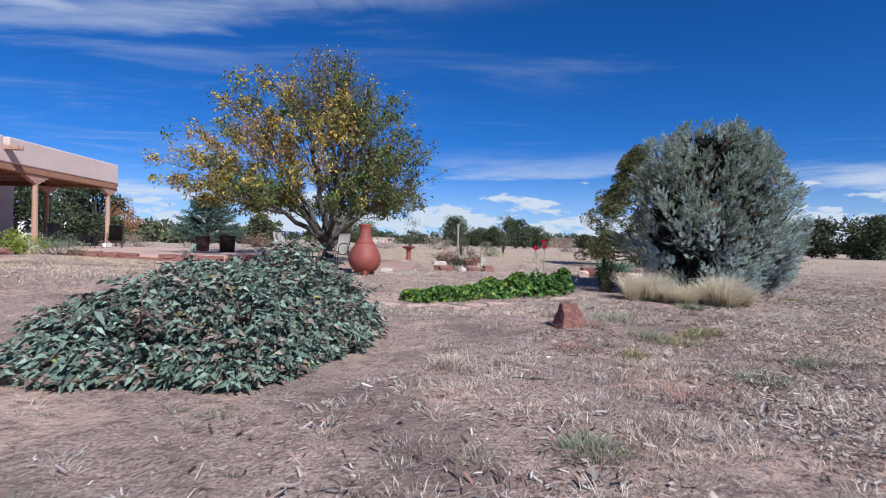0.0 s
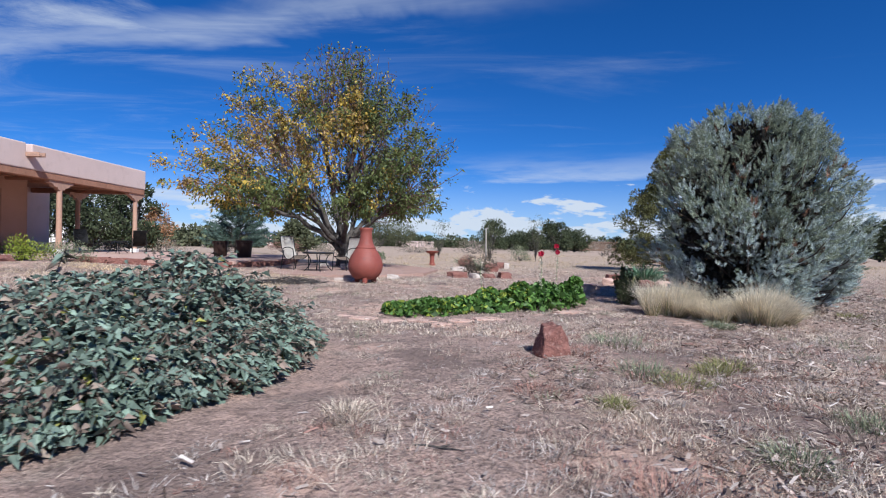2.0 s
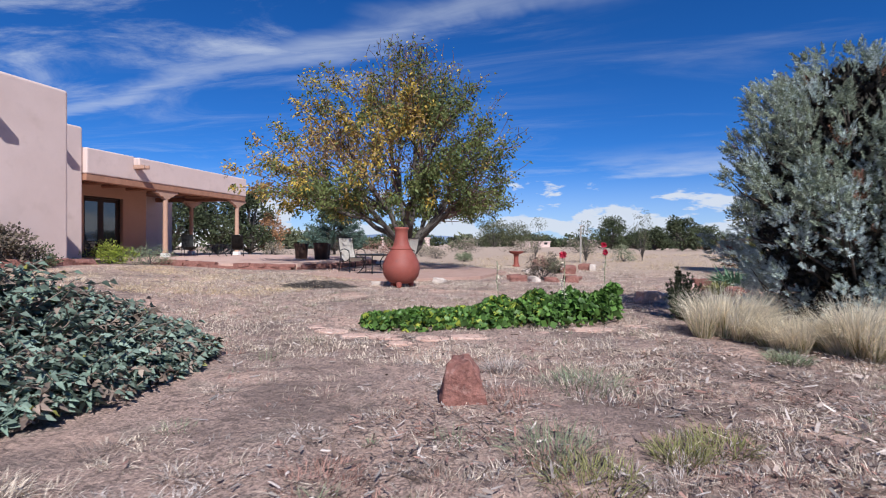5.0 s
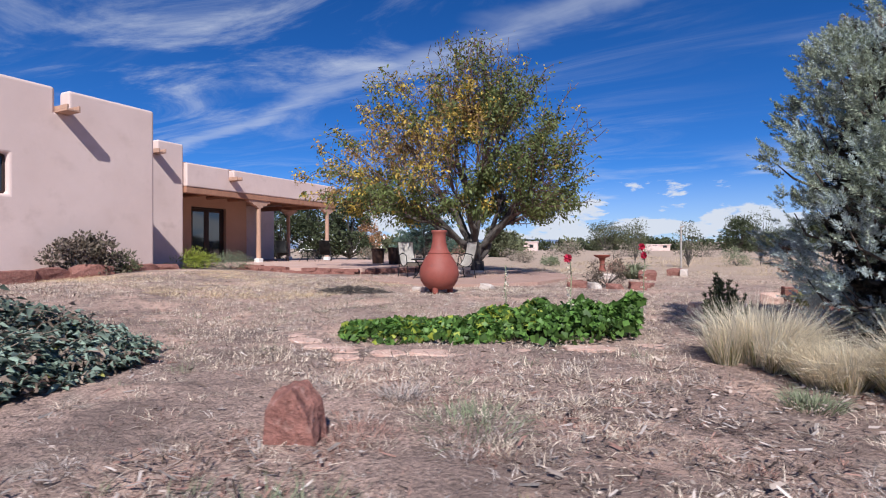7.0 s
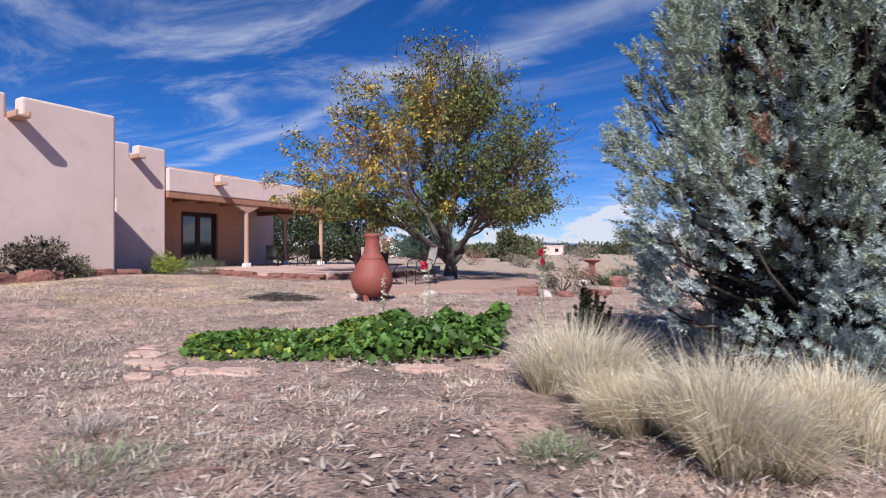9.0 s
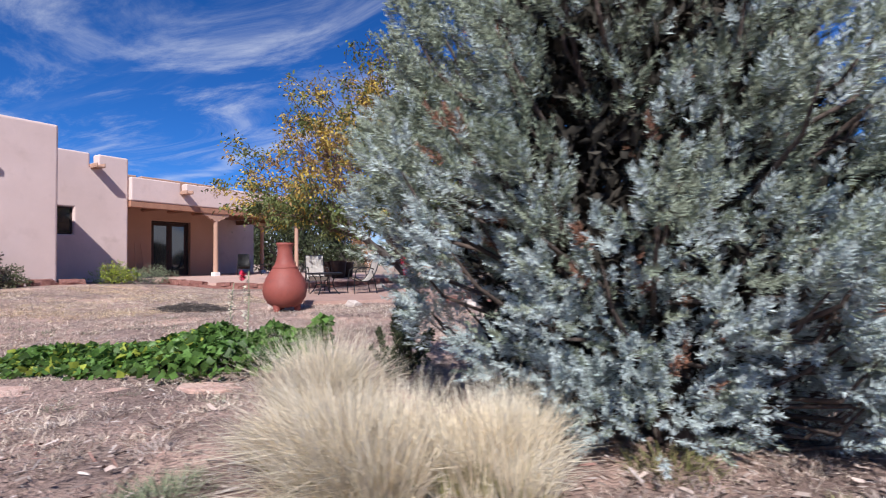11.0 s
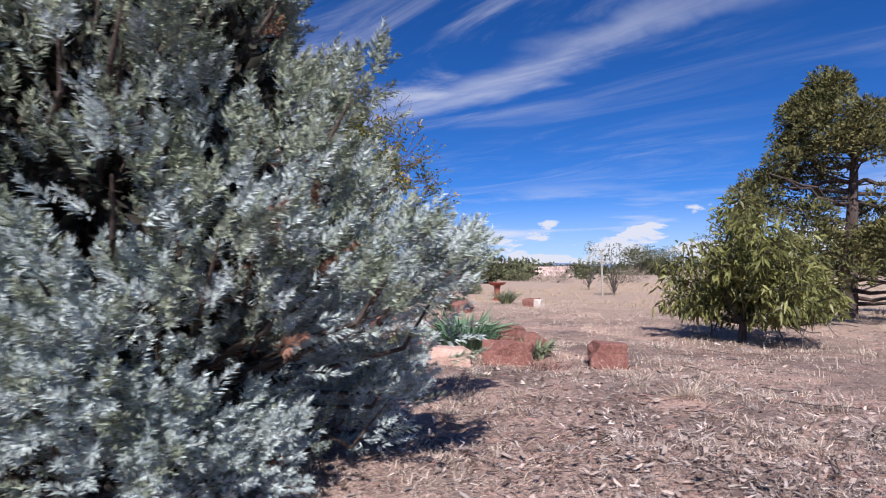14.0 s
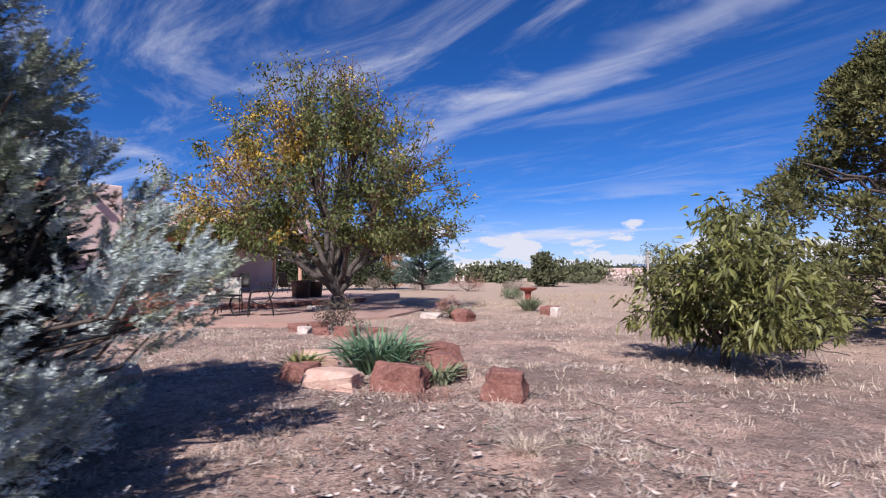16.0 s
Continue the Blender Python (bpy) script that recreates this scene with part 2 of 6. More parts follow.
M_STRAW_GREEN = mat("feather_grass_green", (0.24, 0.24, 0.09), (0.33, 0.31, 0.13), 3, 0.7, 0.0, 40, 0.2, island=0.35, trans=0.25)
M_DRY = mat("dry_grass", (0.66, 0.55, 0.45), (0.52, 0.42, 0.335), 0.8, 0.9, 0.0, 40, 0.2, island=0.5, trans=0.15)
M_GREYLITTER = mat("grey_litter", (0.54, 0.47, 0.43), (0.34, 0.28, 0.25), 0.7, 0.95, 0.0, 40, 0.2, island=0.6)
M_DARKLITTER = mat("dark_litter", (0.10, 0.07, 0.055), (0.16, 0.11, 0.09), 0.8, 0.95, 0.0, 40, 0.2, island=0.5)
M_CHIP = mat("bark_chip", (0.50, 0.405, 0.35), (0.36, 0.28, 0.24), 0.8, 0.95, 0.0, 40, 0.2, island=0.5)
# near-black: the shade of the crown's hollows is put into these dead twigs' colour
M_JUN_CORE_SHADE = mat("juniper_inner_twig_shade", (0.032, 0.030, 0.024), (0.05, 0.042, 0.032), 2, 0.95, 0.0, 25, 0.3, island=0.4)
M_RUSTWEED = mat("rust_weed", (0.27, 0.14, 0.115), (0.33, 0.19, 0.15), 0.8, 0.9, 0.0, 40, 0.2, island=0.5)
M_DEADWEED = mat("dead_grey_weed", (0.20, 0.15, 0.125), (0.29, 0.225, 0.19), 0.8, 0.9, 0.0, 40, 0.2, island=0.5)
M_WEED = mat("grey_green_weed", (0.20, 0.235, 0.14), (0.27, 0.28, 0.18), 0.8, 0.85, 0.0, 40, 0.2, island=0.4, trans=0.15)
M_YUCCA = mat("strap_leaf", (0.12, 0.22, 0.12), (0.17, 0.27, 0.17), 2, 0.55, 0.0, 40, 0.15, island=0.35, trans=0.15)
M_PEACH = mat("peach_leaf", (0.165, 0.175, 0.05), (0.225, 0.225, 0.08), 1.5, 0.5, 0.0, 30, 0.2, island=0.5, trans=0.3, spec=0.45)
M_PINE = mat("pinyon_needles", (0.10, 0.105, 0.038), (0.16, 0.15, 0.055), 1.2, 0.75, 0.0, 30, 0.3, island=0.5, trans=0.12)
M_SPRUCE = mat("blue_spruce_needles", (0.075, 0.13, 0.10), (0.12, 0.17, 0.14), 1.2, 0.75, 0.0, 30, 0.3, island=0.45, trans=0.1)
M_FARTREE = mat("far_evergreen", (0.055, 0.07, 0.035), (0.085, 0.10, 0.05), 0.5, 0.85, 0.0, 12, 0.3, island=0.5, trans=0.1)
M_FARTREE_B = mat("far_leafy", (0.10, 0.11, 0.055), (0.13, 0.135, 0.075), 0.5, 0.85, 0.0, 12, 0.3, island=0.5, trans=0.15)
M_ORANGE = mat("rust_foliage", (0.42, 0.22, 0.11), (0.34, 0.18, 0.10), 0.8, 0.85, 0.0, 12, 0.3, island=0.4, trans=0.2)
M_SAGE = mat("grey_brush", (0.24, 0.20, 0.16), (0.30, 0.255, 0.20), 0.8, 0.9, 0.0, 20, 0.3, island=0.4)
M_DARKSHRUB = mat("dark_shrub", (0.10, 0.075, 0.065), (0.14, 0.115, 0.08), 2.0, 0.9, 0.0, 20, 0.3, island=0.4)
M_FIELD = mat("field_grass", (0.60, 0.47, 0.31), (0.50, 0.38, 0.25), 0.2, 0.95, 0.0, 10, 0.2, island=0.4, trans=0.1)
M_SLING = mat("pale_sling_fabric", (0.70, 0.66, 0.60), (0.60, 0.56, 0.51), 20, 0.8, 0.2, 120, 0.12, c=(0.48, 0.44, 0.40), reach=0.002)
M_WHITE = mat("white_paint", (0.80, 0.79, 0.76), (0.74, 0.72, 0.69), 2, 0.8, 0.1, 40, 0.1, reach=0.004)
M_RED = mat("red_flower", (0.55, 0.02, 0.06), (0.62, 0.04, 0.10), 8, 0.6, 0.0, 60, 0.15, island=0.3, trans=0.3)
M_GALV = mat("weathered_post", (0.42, 0.38, 0.34), (0.34, 0.30, 0.27), 5, 0.7, 0.2, 50, 0.2, reach=0.004)
M_ROOFBROWN = mat("brown_wall", (0.20, 0.12, 0.085), (0.24, 0.15, 0.11), 0.8, 0.9, 0.0, 10, 0.15)


def glass():
    m = bpy.data.materials.new("window_glass")
    m.use_nodes = True
    p = m.node_tree.nodes["Principled BSDF"]
    p.inputs["Base Color"].default_value = (0.03, 0.035, 0.04, 1)
    p.inputs["Roughness"].default_value, p.inputs["Specular IOR Level"].default_value, p.inputs["IOR"].default_value = 0.04, 0.5, 2.0
    return m


M_GLASS = glass()


# ---- builders ----
RNG = np.random.default_rng(11)


def mesh_from(name, verts, faces):
    """A mesh from arrays of points and of equal-sided faces."""
    verts, faces = np.asarray(verts, np.float32).reshape(-1, 3), np.asarray(faces, np.int32)
    me = bpy.data.meshes.new(name)
    n, k = faces.shape
    me.vertices.add(len(verts))
    me.vertices.foreach_set("co", verts.ravel())
    me.loops.add(n * k)
    me.loops.foreach_set("vertex_index", faces.ravel())
    me.polygons.add(n)
    me.polygons.foreach_set("loop_start", np.arange(0, n * k, k, dtype=np.int32))
    me.update(calc_edges=True)
    return me


def part(name, data, material, parent=None, label=""):
    """Links a mesh or a bmesh as one object under a thing or a part."""
    if isinstance(data, bmesh.types.BMesh):
        me = bpy.data.meshes.new(name)
        data.normal_update()
        data.to_mesh(me)
        data.free()
        data = me
    if not data.materials:
        data.materials.append(material)
    ob = new(name, data)
    if parent is not None:
        ob.parent = parent
    if label:
        tagged(ob, label)
    return ob


def smooth(ob, angle=40):
    ob.data.shade_smooth()
    ob.data.set_sharp_from_angle(angle=radians(angle))
    return ob


def thing(name, m, label, category, group="", kind=""):
    ob = new(name)
    ob.empty_display_size = 0.2
    ob.matrix_world = m
    return tagged(ob, label, category, group, kind)


def unit(v):
    return v / np.maximum(np.linalg.norm(v, axis=-1, keepdims=True), 1e-9)


def randdir(n):
    return unit(RNG.normal(size=(n, 3)))


def cards(name, P, D, L, W, fold=0.15, droop=0.0):
    """Pointed leaves: from P along D, length L, width W, folded along the midrib."""
    n = len(P)
    L, W = np.broadcast_to(L, n)[:, None], np.broadcast_to(W, n)[:, None]
    S = unit(np.cross(D, randdir(n)))
    U = np.cross(S, D)
    mid = P + D * L * 0.45
    tip = P + D * L
    tip[:, 2] -= droop * L[:, 0]
    V = np.stack([P, mid + S * W / 2 + U * W * fold, tip, mid - S * W / 2 + U * W * fold], 1)
    i = np.arange(n)[:, None] * 4
    F = np.concatenate([i + np.array([[0, 1, 2]]), i + np.array([[0, 2, 3]])])
    return mesh_from(name, V.reshape(-1, 3), F)


def needles(name, P, D, L, W):
    """Single pointed scale cords: broad at P, drawn out along D."""
    n = len(P)
    L, W = np.broadcast_to(L, n)[:, None], np.broadcast_to(W, n)[:, None]
    S = unit(np.cross(D, randdir(n)))
    V = np.stack([P - S * W / 2, P + S * W / 2, P + D * L], 1)
    return mesh_from(name, V.reshape(-1, 3), np.arange(n * 3).reshape(-1, 3))


def flakes(name, P, D, L, W):
    """Broken chips: uneven four-cornered flakes, curled along their length."""
    n = len(P)
    L, W = np.broadcast_to(L, n)[:, None], np.broadcast_to(W, n)[:, None]
    S = unit(np.cross(D, np.array([0, 0, 1.0])) + RNG.normal(size=(n, 3)) * 0.35)
    k = RNG.uniform(0.55, 1.15, (n, 4, 1))
    V = np.stack([P - S * W * k[:, 0] / 2, P + S * W * k[:, 1] / 2, P + D * L * k[:, 1] + S * W * k[:, 2] / 2, P + D * L * k[:, 0] - S * W * k[:, 3] / 2], 1)
    i = np.arange(n)[:, None] * 4
    F = np.concatenate([i + np.array([[0, 1, 2]]), i + np.array([[0, 2, 3]])])
    return mesh_from(name, V.reshape(-1, 3), F)


def blades(name, P, D, L, W, sag=0.3):
    """Narrow bent blades from P along D that sag towards the tip."""
    n = len(P)
    L, W, sag = np.broadcast_to(L, n)[:, None], np.broadcast_to(W, n)[:, None], np.broadcast_to(sag, n)[:, None]
    S = unit(np.cross(D, np.array([0, 0, 1.0])) + RNG.normal(size=(n, 3)) * 0.25)
    out = D * np.array([1, 1, 0.0])
    m1 = P + D * L * 0.5
    tip = P + D * L * 0.95 + out * L * sag * 0.5
    tip[:, 2] -= (sag * L)[:, 0] * 0.6
    V = np.stack([P - S * W / 2, P + S * W / 2, m1 - S * W * 0.42, m1 + S * W * 0.42, tip], 1)
    i = np.arange(n)[:, None] * 5
    F = np.concatenate([i + np.array([[0, 1, 3]]), i + np.array([[0, 3, 2]]), i + np.array([[2, 3, 4]])])
    return mesh_from(name, V.reshape(-1, 3), F)


def tubes(name, segs, sides=6):
    """Tapered lengths of branch: rows of two ends and two radii."""
    s = np.asarray(segs, float).reshape(-1, 8)
    a, b, ra, rb = s[:, 0:3], s[:, 3:6], s[:, 6:7], s[:, 7:8]
    d = unit(b - a)
    ref = np.where(np.abs(d[:, 2:3]) > 0.9, np.array([[1.0, 0, 0]]), np.array([[0, 0, 1.0]]))
    e1 = unit(np.cross(d, ref))
    e2 = np.cross(d, e1)
    ang = np.arange(sides) * 2 * math.pi / sides
    ring = e1[:, None] * np.cos(ang)[None, :, None] + e2[:, None] * np.sin(ang)[None, :, None]
    V = np.concatenate([a[:, None] + ring * ra[:, None], b[:, None] + ring * rb[:, None]], 1)
    i = np.arange(len(s))[:, None, None] * 2 * sides
    k = np.arange(sides)
    q = np.stack([k, (k + 1) % sides, (k + 1) % sides + sides, k + sides], 1)[None]
    return mesh_from(name, V.reshape(-1, 3), (i + q).reshape(-1, 4))


def box(bm, lo, hi, bevel=0.0, segments=2):
    lo, hi = Vector(lo), Vector(hi)
    got = bmesh.ops.create_cube(bm, size=1)["verts"]
    for v in got:
        v.co = Vector((lo[i] + (v.co[i] + 0.5) * (hi[i] - lo[i]) for i in range(3)))
    if bevel:
        edges = {e for v in got for e in v.link_edges}
        bmesh.ops.bevel(bm, geom=list(edges), offset=bevel, segments=segments, affect="EDGES", profile=0.5)
    return bm


def a_box(lo, hi, bevel=0.0):
    return box(bmesh.new(), lo, hi, bevel)


def lathe(profile, sides=28):
    """A turned shape from pairs of radius and height."""
    bm = bmesh.new()
    rings = []
    for r, z in profile:
        rings.append([bm.verts.new((r * math.cos(2 * math.pi * i / sides), r * math.sin(2 * math.pi * i / sides), z)) for i in range(sides)])
    for a, b in zip(rings, rings[1:]):
        for i in range(sides):
            bm.faces.new((a[i], a[(i + 1) % sides], b[(i + 1) % sides], b[i]))
    bm.faces.new(list(reversed(rings[0])))
    bm.faces.new(rings[-1])
    return bm


def rock(size, seed, cuts=2, rough=0.16, chips=5):
    """A split stone: a block whose corners are knocked off by planes."""
    bm = bmesh.new()
    bmesh.ops.create_cube(bm, size=1)
    r = random.Random(seed)
    for _ in range(chips):
        n = Vector((r.uniform(-1, 1), r.uniform(-1, 1), r.uniform(-0.3, 1))).normalized()
        got = bmesh.ops.bisect_plane(bm, geom=bm.verts[:] + bm.edges[:] + bm.faces[:], plane_co=n * r.uniform(0.48, 0.62), plane_no=n, clear_outer=True)
        edges = [e for e in got["geom_cut"] if isinstance(e, bmesh.types.BMEdge)]
        bmesh.ops.holes_fill(bm, edges=edges) if edges else None
    bmesh.ops.bevel(bm, geom=bm.edges[:], offset=0.035, segments=1, affect="EDGES")
    bmesh.ops.triangulate(bm, faces=bm.faces[:])
    bmesh.ops.subdivide_edges(bm, edges=bm.edges[:], cuts=cuts, use_grid_fill=True)
    off = Vector((seed * 1.7, seed * 0.9, 3.1))
    for v in bm.verts:
        k = noise.noise(v.co * 2.2 + off) * rough + noise.noise(v.co * 7 + off) * rough * 0.35
        v.co += v.co.normalized() * k
        v.co = Vector((v.co.x * size[0], v.co.y * size[1], v.co.z * size[2]))
    low = min(v.co.z for v in bm.verts)
    for v in bm.verts:
        v.co.z -= low
    return bm


KNOTS = ((0.5, 1.0, -0.10), (-1.5, 5.0, -0.05), (1.66, 6.5, -0.01), (-0.7, 9.1, -0.11), (1.1, 9.2, -0.02), (2.3, 10.1, -0.02), (-1.9, 13.5, 0.05), (-2.4, 26, -0.03), (6.3, 14.8, 0.05),
         (4.8, 14, 0.07), (7.3, 18.2, 0.04), (-4.5, 19.9, 0.12), (-9.5, 12.5, 0.42), (-13, 14.5, 0.34), (-7, 14, 0.15), (5.5, 7, -0.04), (9, 10, 0.02), (4.5, 9.4, -0.02), (0.1, 30.4, 0.05), (-10, 21, 0.2), (-6.5, 9, 0.32), (-5, 4, 0.05), (10, 25, 0.0), (-16, 33, 0.25), (4, 3, -0.08))


def height(x, y):
    """The lie of the land, rising a little towards the house."""
    x, y = np.asarray(x, float), np.asarray(y, float)
    w, s = np.full(x.shape, 0.02), np.full(x.shape, 0.001)
    for a, b, c in KNOTS:
        k = 1 / ((x - a) ** 2 + (y - b) ** 2 + 1.5) ** 1.6
        w, s = w + k, s + k * c
    return s / w


def gz(x, y):
    return float(height(x, y))


def on_ground(x, y, turn=0, sink=0.0):
    return pose(x, y, gz(x, y) - sink, 0, 0, turn)


# ---- ground ----
def graded(lo, hi, step, far):
    mid = np.arange(lo, hi + step / 2, step)
    out, d, s = [], 0.0, step
    while d < far:
        s = s * 1.22
        d += s
        out.append(d)
    out = np.array(out)
    return np.concatenate([lo - out[::-1], mid, hi + out])


def build_ground():
    xs, ys = graded(-9, 12, 0.08, 2600), graded(-1, 22, 0.08, 2600)
    X, Y = np.meshgrid(xs, ys)
    Z = height(X, Y)
    near = (X > -10) & (X < 13) & (Y > -2) & (Y < 23)
    bump = np.zeros(X.shape)
    for i, j in zip(*np.nonzero(near)):
        p = Vector((X[i, j], Y[i, j], 0))
        bump[i, j] = noise.noise(p * 0.8) * 0.03 + noise.noise(p * 2.6) * 0.018 + noise.noise(p * 6.5) * 0.014
    Z = Z + bump
    ny, nx = X.shape
    i = np.arange(ny - 1)[:, None] * nx + np.arange(nx - 1)[None]
    F = np.stack([i, i + 1, i + nx + 1, i + nx], -1).reshape(-1, 4)
    me = mesh_from("ground", np.stack([X, Y, Z], -1), F)
    me.shade_smooth()
    tagged(part("ground", me, M_GROUND), "bare pinkish dry earth with thin dead grass", "ground", kind="structure")


build_ground()


# ---- the adobe house ----
def slab(ys, zs, solid, x0, x1, bevel=0.05):
    """A wall in the plane of y and z, thick from x0 to x1, with openings and notches where solid() says so."""
    bm = bmesh.new()
    vert = {}

    def v(x, y, z):
        key = (round(x, 4), round(y, 4), round(z, 4))
        if key not in vert:
            vert[key] = bm.verts.new(key)
        return vert[key]

    full = {(i, j) for i in range(len(ys) - 1) for j in range(len(zs) - 1) if solid((ys[i] + ys[i + 1]) / 2, (zs[j] + zs[j + 1]) / 2)}
    for i, j in full:
        a, b, c, d = ys[i], ys[i + 1], zs[j], zs[j + 1]
        bm.faces.new((v(x1, a, c), v(x1, b, c), v(x1, b, d), v(x1, a, d)))
        bm.faces.new((v(x0, a, c), v(x0, a, d), v(x0, b, d), v(x0, b, c)))
        if (i - 1, j) not in full:
            bm.faces.new((v(x0, a, c), v(x1, a, c), v(x1, a, d), v(x0, a, d)))
        if (i + 1, j) not in full:
            bm.faces.new((v(x0, b, c), v(x0, b, d), v(x1, b, d), v(x1, b, c)))
        if (i, j - 1) not in full:
            bm.faces.new((v(x0, a, c), v(x0, b, c), v(x1, b, c), v(x1, a, c)))
        if (i, j + 1) not in full:
            bm.faces.new((v(x0, a, d), v(x1, a, d), v(x1, b, d), v(x0, b, d)))
    bmesh.ops.recalc_face_normals(bm, faces=bm.faces[:])
    sharp = [e for e in bm.edges if len(e.link_faces) == 2 and e.calc_face_angle(0) > 0.5]
    if bevel:
        bmesh.ops.bevel(bm, geom=sharp, offset=bevel, segments=3, affect="EDGES", profile=0.5)
    return bm


HOUSE = Matrix.Translation((-15.39, 16.21, 0)) @ pose(0, 0, 0, 0, 0, 6)
FLOOR = 0.33


def canale(parent, a, b, z, reach=0.5):
    """A wooden roof spout: a trough with two cheeks."""
    t = part("roof_spout", a_box((a - 0.2, b - 0.15, z), (a + reach, b + 0.15, z + 0.05), 0.008), M_PEELED, parent, "weathered wooden roof spout")
    for s in (-1, 1):
        part("spout_cheek", a_box((a - 0.2, b + s * 0.125 - 0.022, z + 0.052), (a + reach, b + s * 0.125 + 0.022, z + 0.15), 0.006), M_PEELED, t)


def porch_post(parent, a, b, top):
    body = lathe([(0.11, FLOOR + 0.16), (0.105, FLOOR + 0.5), (0.1, 1.6), (0.098, top - 0.16)], 14)
    p = smooth(part("post", body, M_PEELED, parent, "peeled log porch post"))
    part("post_base", a_box((a - 0.14, b - 0.14, FLOOR - 0.02), (a + 0.14, b + 0.14, FLOOR + 0.17), 0.02), M_WHITE, parent, "white masonry post footing")
    p.location = (a, b, 0)
    bm = bmesh.new()
    outline = [(-0.62, 0), (0.62, 0), (0.62, -0.1), (0.45, -0.13), (0.36, -0.22), (0.2, -0.25), (0.15, -0.33), (-0.15, -0.33), (-0.2, -0.25), (-0.36, -0.22), (-0.45, -0.13), (-0.62, -0.1)]
    front = [bm.verts.new((0.09, y, z)) for y, z in outline]
    back = [bm.verts.new((-0.09, y, z)) for y, z in outline]
    bm.faces.new(front), bm.faces.new(list(reversed(back)))
    for i in range(len(outline)):
        j = (i + 1) % len(outline)
        bm.faces.new((front[i], back[i], back[j], front[j]))
    bmesh.ops.recalc_face_normals(bm, faces=bm.faces[:])
    c = part("corbel", bm, M_PEELED, parent, "carved wooden corbel")
    c.location = (a, b, top + 0.17)


def french_door(parent, a, b0, b1, z0, z1):
    """A pair of dark glazed doors in a frame that fills the opening."""
    f = 0.07
    fr = part("door_frame", slab([b0, b0 + f, b1 - f, b1], [z0, z0 + 0.04, z1 - f, z1], lambda y, z: not (b0 + f < y < b1 - f and z0 + 0.04 < z < z1 - f), a - 0.1, a + 0.02, 0.006), M_DARKWOOD, parent, "dark brown door frame")
    mid = (b0 + b1) / 2
    for lo, hi in ((b0 + f + 0.004, mid - 0.003), (mid + 0.003, b1 - f - 0.004)):
        s = 0.13
        leaf = part("door_leaf", slab([lo, lo + s, hi - s, hi], [z0 + 0.045, z0 + 0.32, z1 - f - 0.14, z1 - f - 0.004],
                                      lambda y, z: not (lo + s < y < hi - s and z0 + 0.32 < z < z1 - f - 0.14), a - 0.07, a - 0.02, 0.006), M_DARKWOOD, fr, "dark closed glazed door leaf")
        part("pane", a_box((a - 0.05, lo + s - 0.01, z0 + 0.31), (a - 0.04, hi - s + 0.01, z1 - f - 0.13)), M_GLASS, fr)
    bm = bmesh.new()
    box(bm, (a - 0.018, mid - 0.075, z0 + 1.0), (a - 0.005, mid - 0.035, z0 + 1.22), 0.004)
    box(bm, (a - 0.005, mid - 0.065, z0 + 1.09), (a + 0.05, mid - 0.045, z0 + 1.11), 0.004)
    box(bm, (a + 0.032, mid - 0.16, z0 + 1.088), (a + 0.05, mid - 0.045, z0 + 1.112), 0.005)
    part("door_handle", bm, M_DARKMETAL, fr, "dark lever handle")


